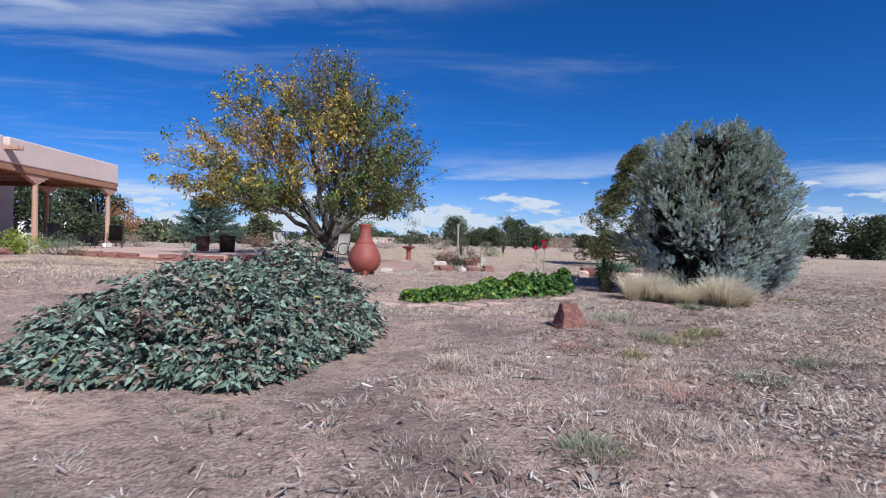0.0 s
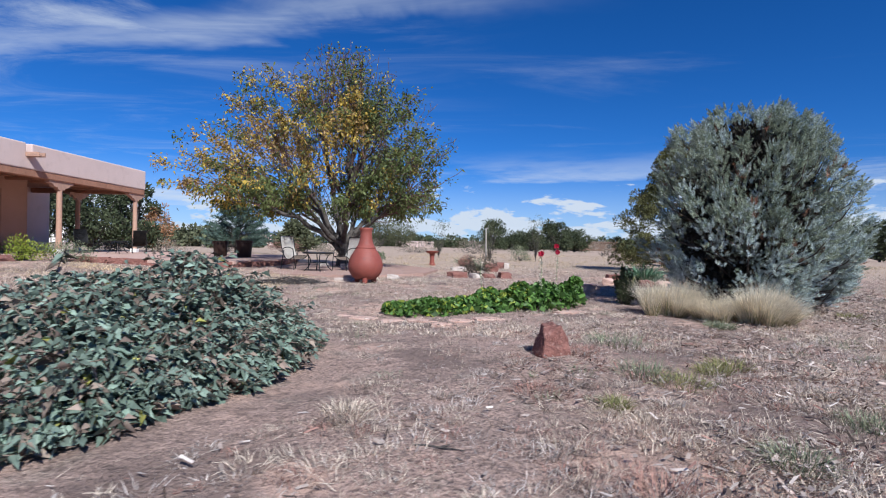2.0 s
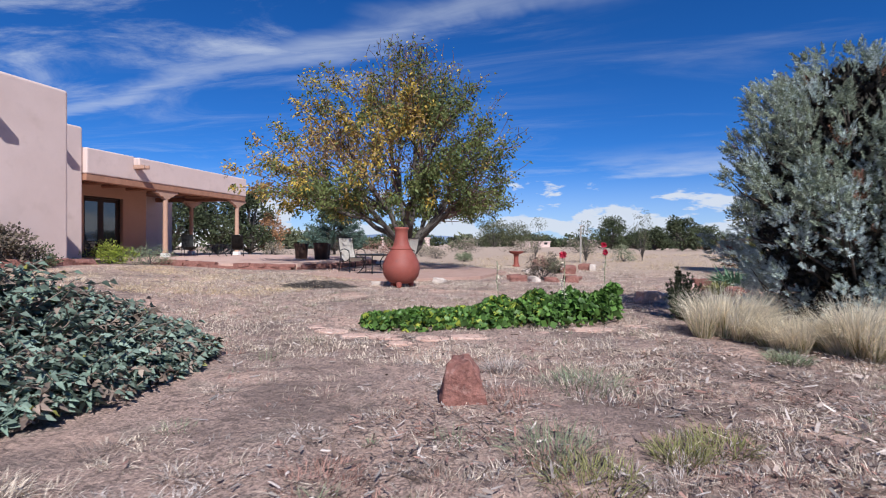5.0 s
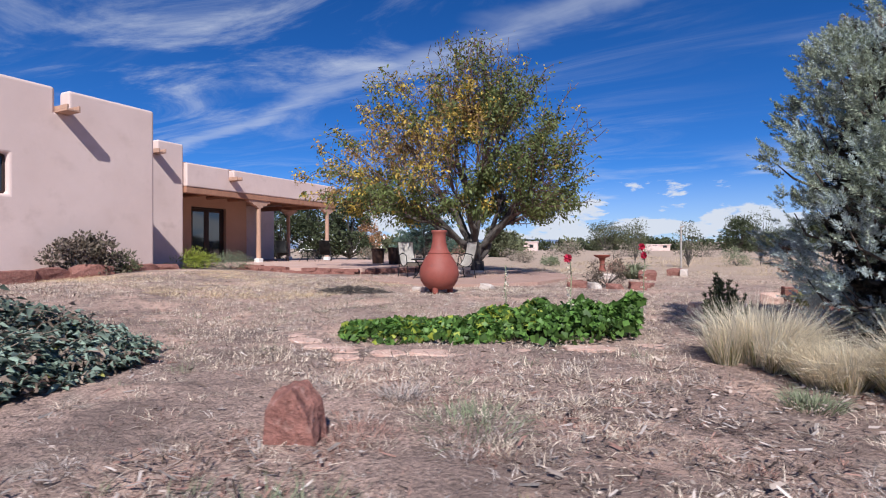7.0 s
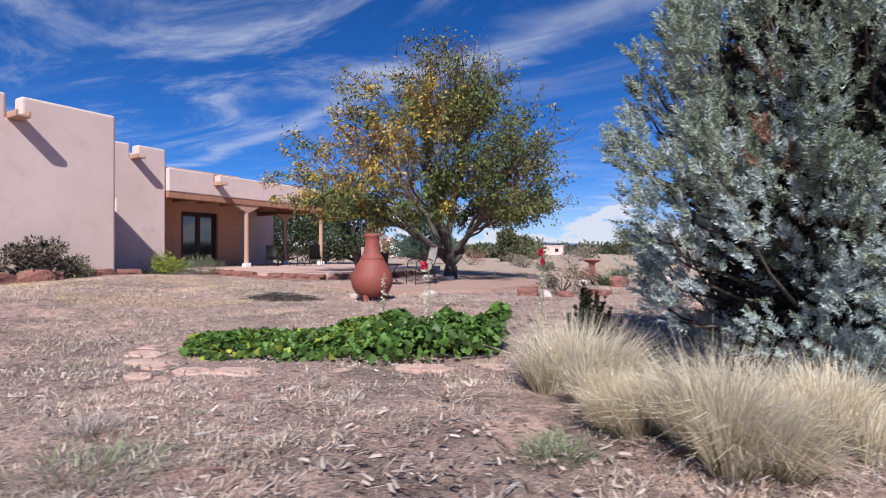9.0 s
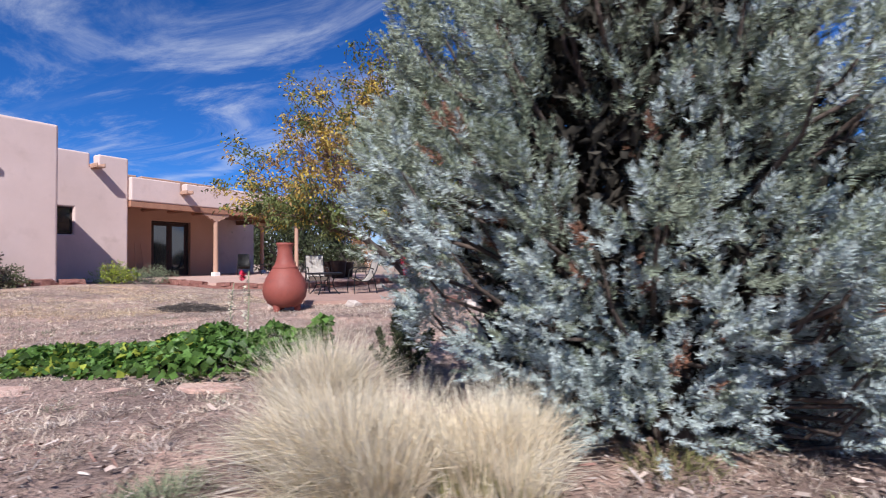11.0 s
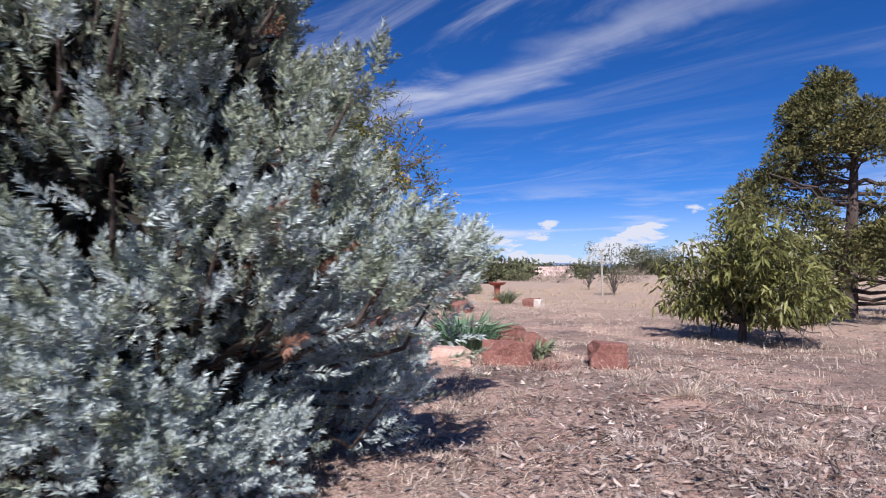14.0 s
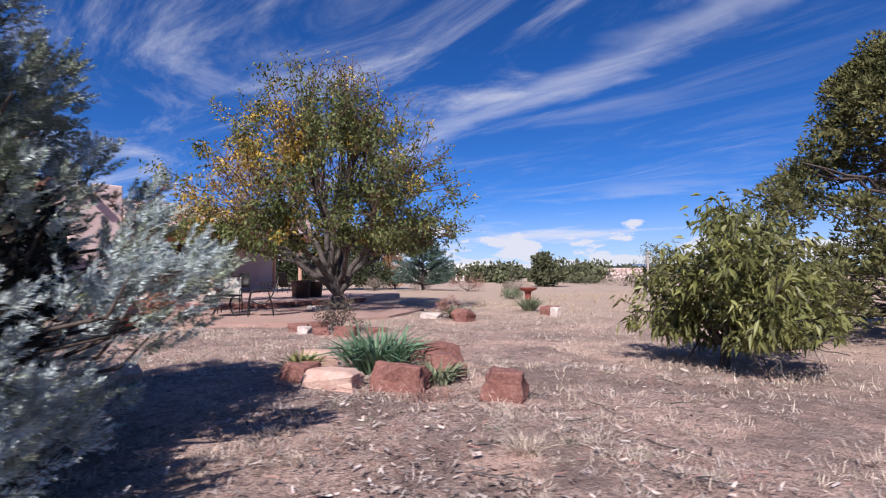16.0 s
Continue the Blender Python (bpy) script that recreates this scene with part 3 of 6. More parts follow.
def build_house():
    h = thing("adobe_house", HOUSE, "pinkish stucco adobe house with flat parapets and a covered porch", "house")
    top_a, top_b, base = 4.78, 4.98, -0.15
    # the projecting wing, with a notch over its spout
    na = -6.35
    w0, w1 = -8.9, -7.42
    part("wall", slab([-16, w0, w1, na - 0.14, na + 0.14, -4.04], [base, 2.17, 3.05, 4.2, top_a], lambda y, z: not (abs(y - na) < 0.14 and z > 4.2) and not (w0 < y < w1 and 2.17 < z < 3.05), 3.85, 4.25, 0.07), M_STUCCO, h, "smooth pale pink stucco wall of the wing")
    mid = (w0 + w1) / 2
    w = part("window", slab([w0, w0 + 0.05, mid - 0.02, mid + 0.02, w1 - 0.05, w1], [2.17, 2.22, 3.0, 3.05], lambda y, z: not (2.22 < z < 3.0 and (w0 + 0.05 < y < mid - 0.02 or mid + 0.02 < y < w1 - 0.05)), 4.05, 4.13, 0.006), M_DARKWOOD, h, "dark framed window in the wing")
    part("pane", a_box((4.08, w0 + 0.05, 2.22), (4.09, mid - 0.02, 3.0)), M_GLASS, w)
    part("pane", a_box((4.08, mid + 0.02, 2.22), (4.09, w1 - 0.05, 3.0)), M_GLASS, w)
    part("wall", a_box((-0.02, -4.44, base), (3.86, -4.05, top_a - 0.01), 0.05), M_STUCCO, h)
    part("wall", a_box((-9, -16, base), (3.86, -15.6, top_a - 0.02), 0.05), M_STUCCO, h)
    part("roof", a_box((-9, -15.7, 4.05), (3.9, -4.3, 4.15)), M_WHITE, h, "flat pale roof")
    canale(h, 4.25, na, 4.17)
    # the recessed wall with a small window
    nb = -1.2
    part("wall", slab([-4.6, -2.95, -1.85, nb - 0.14, nb + 0.14, 0.0], [base, 1.98, 2.95, 4.45, top_b],
                      lambda y, z: not (abs(y - nb) < 0.14 and z > 4.45) and not (-2.95 < y < -1.85 and 1.98 < z < 2.95), -0.42, 0.0, 0.06), M_STUCCO, h, "pale pink stucco wall with a small window")
    canale(h, 0.0, nb, 4.42)
    w = part("window", slab([-2.95, -2.9, -2.42, -2.38, -1.9, -1.85], [1.98, 2.03, 2.9, 2.95], lambda y, z: not (2.03 < z < 2.9 and (-2.9 < y < -2.42 or -2.38 < y < -1.9)), -0.2, -0.12, 0.006), M_DARKWOOD, h, "small dark framed window")
    part("pane", a_box((-0.17, -2.9, 2.03), (-0.16, -2.42, 2.9)), M_GLASS, w)
    part("pane", a_box((-0.17, -2.38, 2.03), (-0.16, -1.9, 2.9)), M_GLASS, w)
    # porch: return wall, back wall with the doors, far wing
    part("wall", a_box((-2.8, -0.42, base), (-0.42, -0.02, top_b - 0.03), 0.04), M_STUCCO, h)
    nd = 1.9
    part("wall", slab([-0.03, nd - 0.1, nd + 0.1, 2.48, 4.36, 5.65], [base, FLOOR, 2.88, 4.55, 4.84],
                      lambda y, z: not (2.48 < y < 4.36 and FLOOR < z < 2.88) and not (abs(y - nd) < 0.1 and z > 4.55), -3.2, -2.8, 0.04), M_STUCCO_SHADE, h, "stucco wall of the porch, its shade put into the darker terracotta colour")
    french_door(h, -2.98, 2.48, 4.36, FLOOR, 2.88)
    part("wall", a_box((-5.5, 5.25, base), (-3.21, 5.64, 4.6), 0.04), M_STUCCO_SHADE, h)
    d0, d1 = 6.55, 7.5
    part("wall", slab([5.66, d0, d1, 10.15], [base, FLOOR, 2.45, 4.5], lambda y, z: not (d0 < y < d1 and FLOOR < z < 2.45), -5.8, -5.4, 0.05), M_STUCCO, h, "pale pink stucco wall beyond the porch")
    dr = part("door", a_box((-5.68, d0, FLOOR), (-5.6, d1, 2.45), 0.006), M_DARKWOOD, h, "dark side door with a glazed panel")
    part("pane", a_box((-5.598, d0 + 0.14, 1.1), (-5.59, d1 - 0.14, 2.3)), M_GLASS, dr)
    part("wall", a_box((-12, 9.75, base), (-5.81, 10.14, 4.48), 0.05), M_STUCCO, h)
    part("roof", a_box((-12, -0.3, 4.1), (-3.1, 9.8, 4.2)), M_WHITE, h)
    # porch roof, parapet, beams, posts
    pc = 2.15
    part("parapet", slab([0.03, pc - 0.12, pc + 0.12, 9.1], [3.36, 3.82, 4.28], lambda y, z: not (abs(y - pc) < 0.12 and z > 3.82), -0.2, 0.15, 0.05), M_STUCCO, h, "pale stucco parapet of the porch")
    part("parapet", a_box((-5.4, 8.75, 3.36), (-0.21, 9.09, 4.27), 0.05), M_STUCCO, h)
    canale(h, 0.15, pc, 3.8, 0.48)
    part("roof", a_box((-5.4, 0.0, 3.4), (-0.21, 8.74, 3.52)), M_BEAM, h, "brown plank porch ceiling")
    part("beam", a_box((-0.16, 0.03, 3.12), (0.12, 9.06, 3.355), 0.015), M_BEAM, h, "long brown porch beam")
    part("beam", a_box((-5.3, 8.8, 3.12), (-0.17, 9.04, 3.355), 0.015), M_BEAM, h)
    for i in range(7):
        b = 0.75 + i * 1.2
        log = part("roof_log", lathe([(0.085, -2.6), (0.085, -0.2)], 10), M_BEAM, h)
        log.matrix_basis = pose(0, b, 3.3, 0, 90, 0)
    porch_post(h, -0.02, 3.79, 2.95)
    porch_post(h, -0.02, 8.55, 2.95)
    porch_post(h, -2.9, 8.7, 2.95)
    return h


build_house()


# ---- terrace and paving ----
def plate(name, outline, z0, z1, material, label, category, kind="structure", bevel=0.015):
    bm = bmesh.new()
    low = [bm.verts.new((x, y, z0)) for x, y in outline]
    top = [bm.verts.new((x, y, z1)) for x, y in outline]
    bm.faces.new(top), bm.faces.new(list(reversed(low)))
    for i in range(len(outline)):
        j = (i + 1) % len(outline)
        bm.faces.new((low[i], low[j], top[j], top[i]))
    bmesh.ops.recalc_face_normals(bm, faces=bm.faces[:])
    bmesh.ops.bevel(bm, geom=[e for e in bm.edges if abs(e.verts[0].co.z - e.verts[1].co.z) < 1e-5 and e.verts[0].co.z > z0 + 0.01], offset=bevel, segments=2, affect="EDGES")
    return tagged(part(name, bm, material), label, category, kind=kind)


TERRACE = [(-15.25, 16.4), (-11.2, 15.7), (-8.8, 16.1), (-7.0, 17.0), (-6.7, 19.5), (-7.6, 23.0), (-9.5, 26.2), (-16.4, 26.4), (-21.3, 25.7), (-20.8, 21.0), (-18.0, 20.0), (-17.6, 16.6)]
plate("terrace", TERRACE, -0.1, 0.325, M_PATIO, "pale pink concrete terrace raised on a low stone edge", "terrace")


def terrace_edge():
    """Two courses of thin red flagstones along the terrace's front."""
    e = thing("terrace_edging", pose(0, 0, 0), "low dry-laid edging of thin red flagstones below the terrace", "edging", kind="structure")
    r = random.Random(5)
    meshes = []
    for k in range(6):
        me = bpy.data.meshes.new("edging_stone")
        bm = rock((0.46 + 0.05 * (k % 3), 0.24, 0.105), 40 + k, 1, 0.07, 3)
        bm.to_mesh(me), bm.free()
        me.materials.append(M_REDSTONE)
        meshes.append(me)
    line = [Vector((*p, 0)) for p in TERRACE[1:6]]
    for a, b in zip(line, line[1:]):
        d = (b - a).length
        turn = math.degrees(math.atan2(b.y - a.y, b.x - a.x))
        out = Vector((b.y - a.y, a.x - b.x, 0)).normalized() * 0.12
        for course in range(2):
            s = 0.2 + 0.2 * course
            while s < d - 0.15:
                p = a.lerp(b, s / d) + out
                g = gz(p.x, p.y)
                ob = new("edging_stone", meshes[r.randrange(6)])
                ob.parent = e
                ob.matrix_basis = pose(p.x, p.y, g - 0.03 + course * 0.1, r.uniform(-3, 3), r.uniform(-3, 3), turn + r.uniform(-8, 8))
                s += r.uniform(0.42, 0.52)


terrace_edge()
plate("patio", [(-6.9, 15.6), (-4.4, 14.75), (-2.3, 14.7), (-1.0, 16.6), (-0.9, 19.2), (-2.4, 21.6), (-5.4, 22.6), (-7.2, 21.0), (-6.6, 18.5)], -0.05, 0.135, M_BRICK, "dusty pinkish brick patio flush with the ground below the terrace", "patio")


# ---- trees and shrubs ----
def juniper():
    """A broad silvery juniper: boughs of pointed plumes over dark bare inner limbs."""
    cx, cy = 5.27, 10.98
    t = thing("juniper_tree", on_ground(cx, cy), "broad dense silver-blue juniper with branches down to the ground", "tree")
    rnd = np.random.default_rng(3)

    def reach(az, z):
        """How far the crown goes out at an angle and a height."""
        r = np.interp(z, (0.0, 0.35, 0.8, 1.2, 1.7, 2.2, 2.6, 2.95, 3.2, 3.35), (1.2, 1.4, 1.62, 1.78, 1.68, 1.45, 1.28, 0.95, 0.5, 0.1))
        west = np.clip(np.cos(az - radians(178)), 0, 1) ** 2 * np.interp(z, (0.5, 2.0, 3.0), (0.0, 0.06, 0.16))
        north = np.clip(np.cos(az - radians(40)), 0, 1) ** 2 * np.interp(z, (0.3, 1.1, 1.7), (0.0, 0.12, 0.0))
        south = np.clip(np.cos(az - radians(-65)), 0, 1) ** 2 * np.interp(z, (0.4, 1.2, 2.4), (0.3, 0.2, 0.06))
        back = np.clip(np.cos(az - radians(72)), 0, 1) ** 2 * np.interp(z, (1.5, 1.9), (0.0, 0.2))
        return 0.93 * r * (1 + west + north - south - back)

    segs = []
    for k in range(5):
        p, d, r = np.array([rnd.normal() * 0.12, rnd.normal() * 0.12, -0.05]), unit(np.array([rnd.normal() * 0.3, rnd.normal() * 0.3, 1])), 0.1
        for i in range(4):
            q = p + d * 0.32
            segs.append((*p, *q, r, r * 0.82))
            p, r, d = q, r * 0.82, unit(d + rnd.normal(size=3) * 0.15)
    # the boughs: golden-angle turns, low ones wide, high ones steep
    spots = []
    for k in range(250):
        z = 0.22 + 2.95 * ((k * 0.754878) % 1.0) ** 0.95
        az = 2 * math.pi * ((k * 0.618034) % 1.0) + rnd.uniform(-0.25, 0.25)
        f = rnd.uniform(0.72, 0.96) if k % 4 else rnd.uniform(0.5, 0.75)
        spots.append((az, z, f, rnd.uniform(0.75, 1.2)))
    spots += [(radians(-128), 1.62, 0.96, 1.25), (radians(-118), 1.45, 0.95, 1.1), (radians(3), 1.6, 0.96, 1.2), (radians(2), 0.95, 0.95, 1.1), (radians(26), 0.95, 0.97, 1.2), (radians(62), 1.1, 0.95, 1.2),
              (radians(66), 0.85, 0.92, 1.1), (radians(34), 0.18, 0.9, 0.9), (radians(8), 0.2, 0.9, 0.9), (radians(-70), 0.3, 0.9, 1.1), (radians(-45), 0.3, 0.9, 1.0), (radians(-95), 0.35, 0.9, 1.1)]
    # the sunny side is closed down to the ground
    for k in range(62):
        spots.append((radians(-150 + 205 * ((k * 0.618034) % 1.0)), 0.25 + 2.6 * ((k * 0.754878) % 1.0), rnd.uniform(0.6, 0.93), rnd.uniform(0.8, 1.2)))
    for k in range(44):
        spots.append((radians(-45 + 105 * ((k * 0.618034) % 1.0)), 0.22 + 1.0 * ((k * 0.754878) % 1.0), rnd.uniform(0.82, 1.0), rnd.uniform(0.8, 1.15)))
    plumes = []
    for az, z, f, big in spots:
        out = np.array([math.cos(az), math.sin(az), 0.0])
        steep = float(np.interp(z, (0.2, 1.2, 2.6), (0.8, 1.3, 2.0))) * rnd.uniform(0.8, 1.25)
        lean = unit(out + np.array([0, 0, steep]) + rnd.normal(size=3) * 0.15)
        length = 0.42 * big * float(np.interp(z, (0.2, 2.4, 3.1), (0.95, 1.0, 0.7)))
        f *= min(1.1, 1.02 + 0.6 * noise.noise(Vector((out[0] * 2.4, out[1] * 2.4, z * 2.0))))
        tip = out * reach(az, z) * f + np.array([0, 0, z])
        foot = tip - lean * length * 0.75
        foot[2] = max(foot[2], 0.1)
        heart = np.array([foot[0] * 0.2, foot[1] * 0.2, max(0.1, foot[2] * 0.62)])
        mid = (heart + foot) / 2 + rnd.normal(size=3) * 0.08
        segs += [(*heart, *mid, 0.018, 0.014), (*mid, *foot, 0.014, 0.01), (*foot, *(foot + lean * length * 0.6), 0.01, 0.004)]
        tone = rnd.uniform()
        silver = float(np.interp(z, (0.7, 1.15, 1.9), (0.97, 0.5, 0.24))) + (0.25 if tone > 0.65 else -0.16)
        for j in range(int(24 * big)):
            g = rnd.uniform() ** 0.8
            d = rnd.normal(size=3)
            d = unit(d - lean * np.dot(d, lean))
            thick = 0.19 * big * (1 - g) ** 0.6 + 0.015
            p = foot + lean * length * (0.1 + 1.0 * g) + d * thick * rnd.uniform(0.3, 1.0)
            axis = unit(lean * (0.55 + 0.5 * g) + d * 0.6 * (1 - 0.6 * g) + out * 0.15 + rnd.normal(size=3) * 0.14)
            plumes.append((*p, *axis, rnd.uniform(0.1, 0.19) * (1.15 - 0.3 * g), silver, tone))
    part("trunk", tubes("trunk", segs, 6), M_JBARK, t, "shreddy grey-brown limbs")

    # near-black twigs fill the core as painted shade behind the boughs
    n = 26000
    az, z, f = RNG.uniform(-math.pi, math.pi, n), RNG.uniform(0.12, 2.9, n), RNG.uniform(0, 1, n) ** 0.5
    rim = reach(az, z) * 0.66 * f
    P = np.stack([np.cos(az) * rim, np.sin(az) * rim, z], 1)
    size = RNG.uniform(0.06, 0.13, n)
    tagged(part("inner_wood_shade", cards("inner_wood_shade", P, unit(randdir(n) + P * 0.3 + np.array([0, 0, 0.3])), size, size * 0.4, 0.2), M_JUN_CORE_SHADE, t, "dense dead inner twigs, near-black to paint the shade of the hollows"), kind="stuff")

    # every plume carries short cords of scale leaves that point forward and out
    b = np.array(plumes)
    b = b[b[:, 2] > 0.09]
    m = 84
    P, A, L = np.repeat(b[:, 0:3], m, 0), np.repeat(b[:, 3:6], m, 0), np.repeat(b[:, 6], m)[:, None]
    silver, tone = np.repeat(b[:, 7], m), np.repeat(b[:, 8], m)
    g = RNG.uniform(0, 1, (len(P), 1))
    side = unit(np.cross(A, randdir(len(P))))
    P = P + A * L * g + side * 0.012 * (1 - g)
    D = unit(A * (0.6 + 0.6 * g) + side * 0.9)
    size = (0.036 - 0.013 * g[:, 0]) * RNG.uniform(0.65, 1.25, len(P))
    c = RNG.uniform(size=len(b)).repeat(m) + RNG.normal(size=len(P)) * 0.12
    dead = (tone > 0.9) & (RNG.uniform(size=len(b)).repeat(m) < 0.16)
    blue = (c < silver) & ~dead
    for sel, material, label in ((blue, M_JUN_BLUE, "silver-blue sprays"), (~blue & ~dead, M_JUN_GREEN, "grey-green sprays"), (dead, M_JUN_BROWN, "dead rust-brown sprays")):
        part("foliage", needles("foliage", P[sel], D[sel], size[sel], size[sel] * 0.24), material, t, label)


juniper()


def spread(p, d, length, radius, depth, rnd, segs, twigs, rise=0.1, curl=0.22, shrink=0.78, forks=(2, 3)):
    """Grows a limb and its forks; gathers branch lengths and the ends of twigs."""
    n = 4 if depth > 1 else 3
    for i in range(n):
        d = unit(d + rnd.normal(size=3) * curl * 0.45 + np.array([0, 0, rise * 0.25]))
        q = p + d * length / n
        segs.append((*p, *q, radius, radius * 0.88))
        p, radius = q, radius * 0.88
        if depth <= 2:
            twigs.append((*p, *d))
        if depth >= 1 and i >= 1:
            side = unit(d + rnd.normal(size=3) * 0.75)
            spread(p, side, length * shrink * 0.72, radius * 0.55, depth - 1, rnd, segs, twigs, rise, curl, shrink, forks)
    if depth >= 1:
        for _ in range(rnd.integers(forks[0], forks[1] + 1)):
            spread(p, unit(d + rnd.normal(size=3) * 0.5), length * shrink, radius * 0.72, depth - 1, rnd, segs, twigs, rise, curl, shrink, forks)


def locust():
    """The autumn tree by the terrace: low forked trunk, limbs fanned like a vase, an airy dome of leaf clusters."""
    x, y = -4.5, 19.9
    t = thing("autumn_tree", on_ground(x, y), "wide airy deciduous tree with thinning yellow and olive autumn leaves", "tree")
    rnd = np.random.default_rng(8)

    def dome(az, z):
        r = np.interp(z, (1.9, 2.2, 3.1, 4.2, 5.2, 6.1, 6.8, 7.3, 7.7), (3.2, 4.0, 4.6, 4.45, 3.9, 2.9, 1.9, 1.0, 0.1))
        return r * (1.04 + 0.15 * np.cos(az - radians(-145)))

    # ends of twigs, spread through the dome, most of them near its rim
    ends = []
    for k in range(400):
        z = 2.05 + 5.5 * ((k * 0.754878) % 1.0) ** 1.25
        az = 2 * math.pi * ((k * 0.618034) % 1.0) + rnd.uniform(-0.3, 0.3)
        f = rnd.uniform(0.08, 1.0) ** 0.55 * rnd.uniform(0.88, 1.08) if z > 3.3 else rnd.uniform(0.5, 1.06)
        ends.append((math.cos(az) * dome(az, z) * f, math.sin(az) * dome(az, z) * f, z - 0.3 * (1 - f)))
    ends = np.array(ends)

    def gather(pts, k):
        """Splits points into k neighbouring groups."""
        c = pts[rnd.choice(len(pts), k, replace=False)]
        for _ in range(8):
            own = np.argmin(((pts[:, None] - c[None]) ** 2).sum(-1), 1)
            c = np.array([pts[own == i].mean(0) if (own == i).any() else c[i] for i in range(k)])
        return [pts[own == i] for i in range(k) if (own == i).any()]

    segs, twigs = [], []

    def limb(a, b, ra, rb, lift, n):
        """A crooked limb from a to b that starts steep or shallow by lift; gives its points."""
        pts, bend = [a], (a + b) / 2 + lift
        for i in range(1, n + 1):
            s = i / n
            p = (1 - s) ** 2 * a + 2 * s * (1 - s) * bend + s * s * b
            if i < n:
                p = p + rnd.normal(size=3) * 0.05 * np.linalg.norm(b - a) / 2
            segs.append((*pts[-1], *p, ra + (rb - ra) * (i - 1) / n, ra + (rb - ra) * s))
            pts.append(p)
        return pts

    fork = np.array([0.05, 0.0, 0.42])
    segs.append((0, 0, -0.1, *fork, 0.26, 0.2))
    for main in gather(ends, 11):
        c = main.mean(0)
        elbow = fork + (c - fork) * 0.62
        first = limb(fork, elbow, 0.105, 0.062, np.array([-c[0] * 0.05, -c[1] * 0.05, 0.12 * np.hypot(c[0], c[1]) - 0.1]), 6)
        for sub in gather(main, max(2, len(main) // 11)):
            sc = sub.mean(0)
            start = first[3 + rnd.integers(0, 4)]
            knee = start + (sc - start) * 0.72
            second = limb(start, knee, 0.045, 0.024, np.array([0, 0, -0.12]) + rnd.normal(size=3) * 0.08, 4)
            for e in sub:
                s2 = second[1 + rnd.integers(0, 4)]
                third = limb(s2, e, 0.017, 0.006, rnd.normal(size=3) * 0.1 + np.array([0, 0, -0.06]), 4)
                d = unit(e - third[-2])
                twigs.append((*e, *d, 1.0))
                twigs.append((*third[2], *unit(third[3] - third[1]), 0.55))
                for _ in range(4):
                    q = third[2 + rnd.integers(0, 3)]
                    v = unit(d + rnd.normal(size=3) * 0.6 + np.array([0, 0, 0.12])) * rnd.uniform(0.3, 0.62)
                    m = q + v * 0.55 + rnd.normal(size=3) * 0.03
                    segs.append((*q, *m, 0.007, 0.0055)), segs.append((*m, *(q + v), 0.0055, 0.004))
                    twigs.append((*(q + v), *unit(v), 0.7))
    segs, twigs = np.array(segs), np.array(twigs)
    thick = segs[:, 6] > 0.02
    part("trunk", smooth_mesh(tubes("trunk", segs[thick], 8)), M_BARK, t, "dark grey low-forking trunk and limbs")
    thin = segs[~thick].copy()
    thin[:, 6:] = np.maximum(thin[:, 6:], 0.008)
    tagged(part("fine_branching", tubes("fine_branching", thin, 4), M_TWIG, t, "reddish bare twigs"), kind="stuff")
    # leaves hang in tufts about the twigs; the top and the east side are half bare
    C = twigs[:, 0:3]
    west = C @ np.array([-0.78, -0.5, 0.0]) / 4.6
    high = np.clip((C[:, 2] - 5.2) / 2.6, 0, 1)
    full = np.clip(1.0 + 0.15 * west - 1.15 * high - 0.6 * np.clip(-west - 0.1, 0, 1), 0.07, 1.2)
    lump = np.array([noise.noise(Vector(p) * 0.75 + Vector((4, 2, 1))) for p in C])
    count = (38 * twigs[:, 6] * full * np.clip(0.95 + 2.0 * lump, 0.1, 1.7)).astype(int)
    hue = np.array([noise.noise(Vector(p) * 0.6) for p in C]) + 0.34 * west + 0.22 * high + 0.5 * np.clip(-west - 0.45, 0, 1) - 0.2 * np.clip((3.4 - C[:, 2]) / 1.5, 0, 1) + rnd.normal(size=len(C)) * 0.16
    own = np.repeat(np.arange(len(C)), count)
    P = C[own] + RNG.normal(size=(len(own), 3)) * np.array([0.12, 0.12, 0.09]) - twigs[own, 3:6] * RNG.uniform(0, 0.25, (len(own), 1))
    D = unit(twigs[own, 3:6] * 0.5 + RNG.normal(size=P.shape) * 0.7 + np.array([0, 0, -0.25]))
    tone = hue[own] + RNG.normal(size=len(own)) * 0.1
    for name, sel, material in (("green", tone < 0.27, M_LOC_GREEN), ("yellow", (tone >= 0.27) & (tone < 0.62), M_LOC_YELLOW), ("rust", tone >= 0.62, M_LOC_RUST)):
        size = RNG.uniform(0.07, 0.15, int(sel.sum()))
        part("foliage", cards("foliage", P[sel], D[sel], size, size * 0.5, 0.2, 0.2), material, t, name + " autumn leaves")


def smooth_mesh(me):
    me.shade_smooth()
    return me


locust()


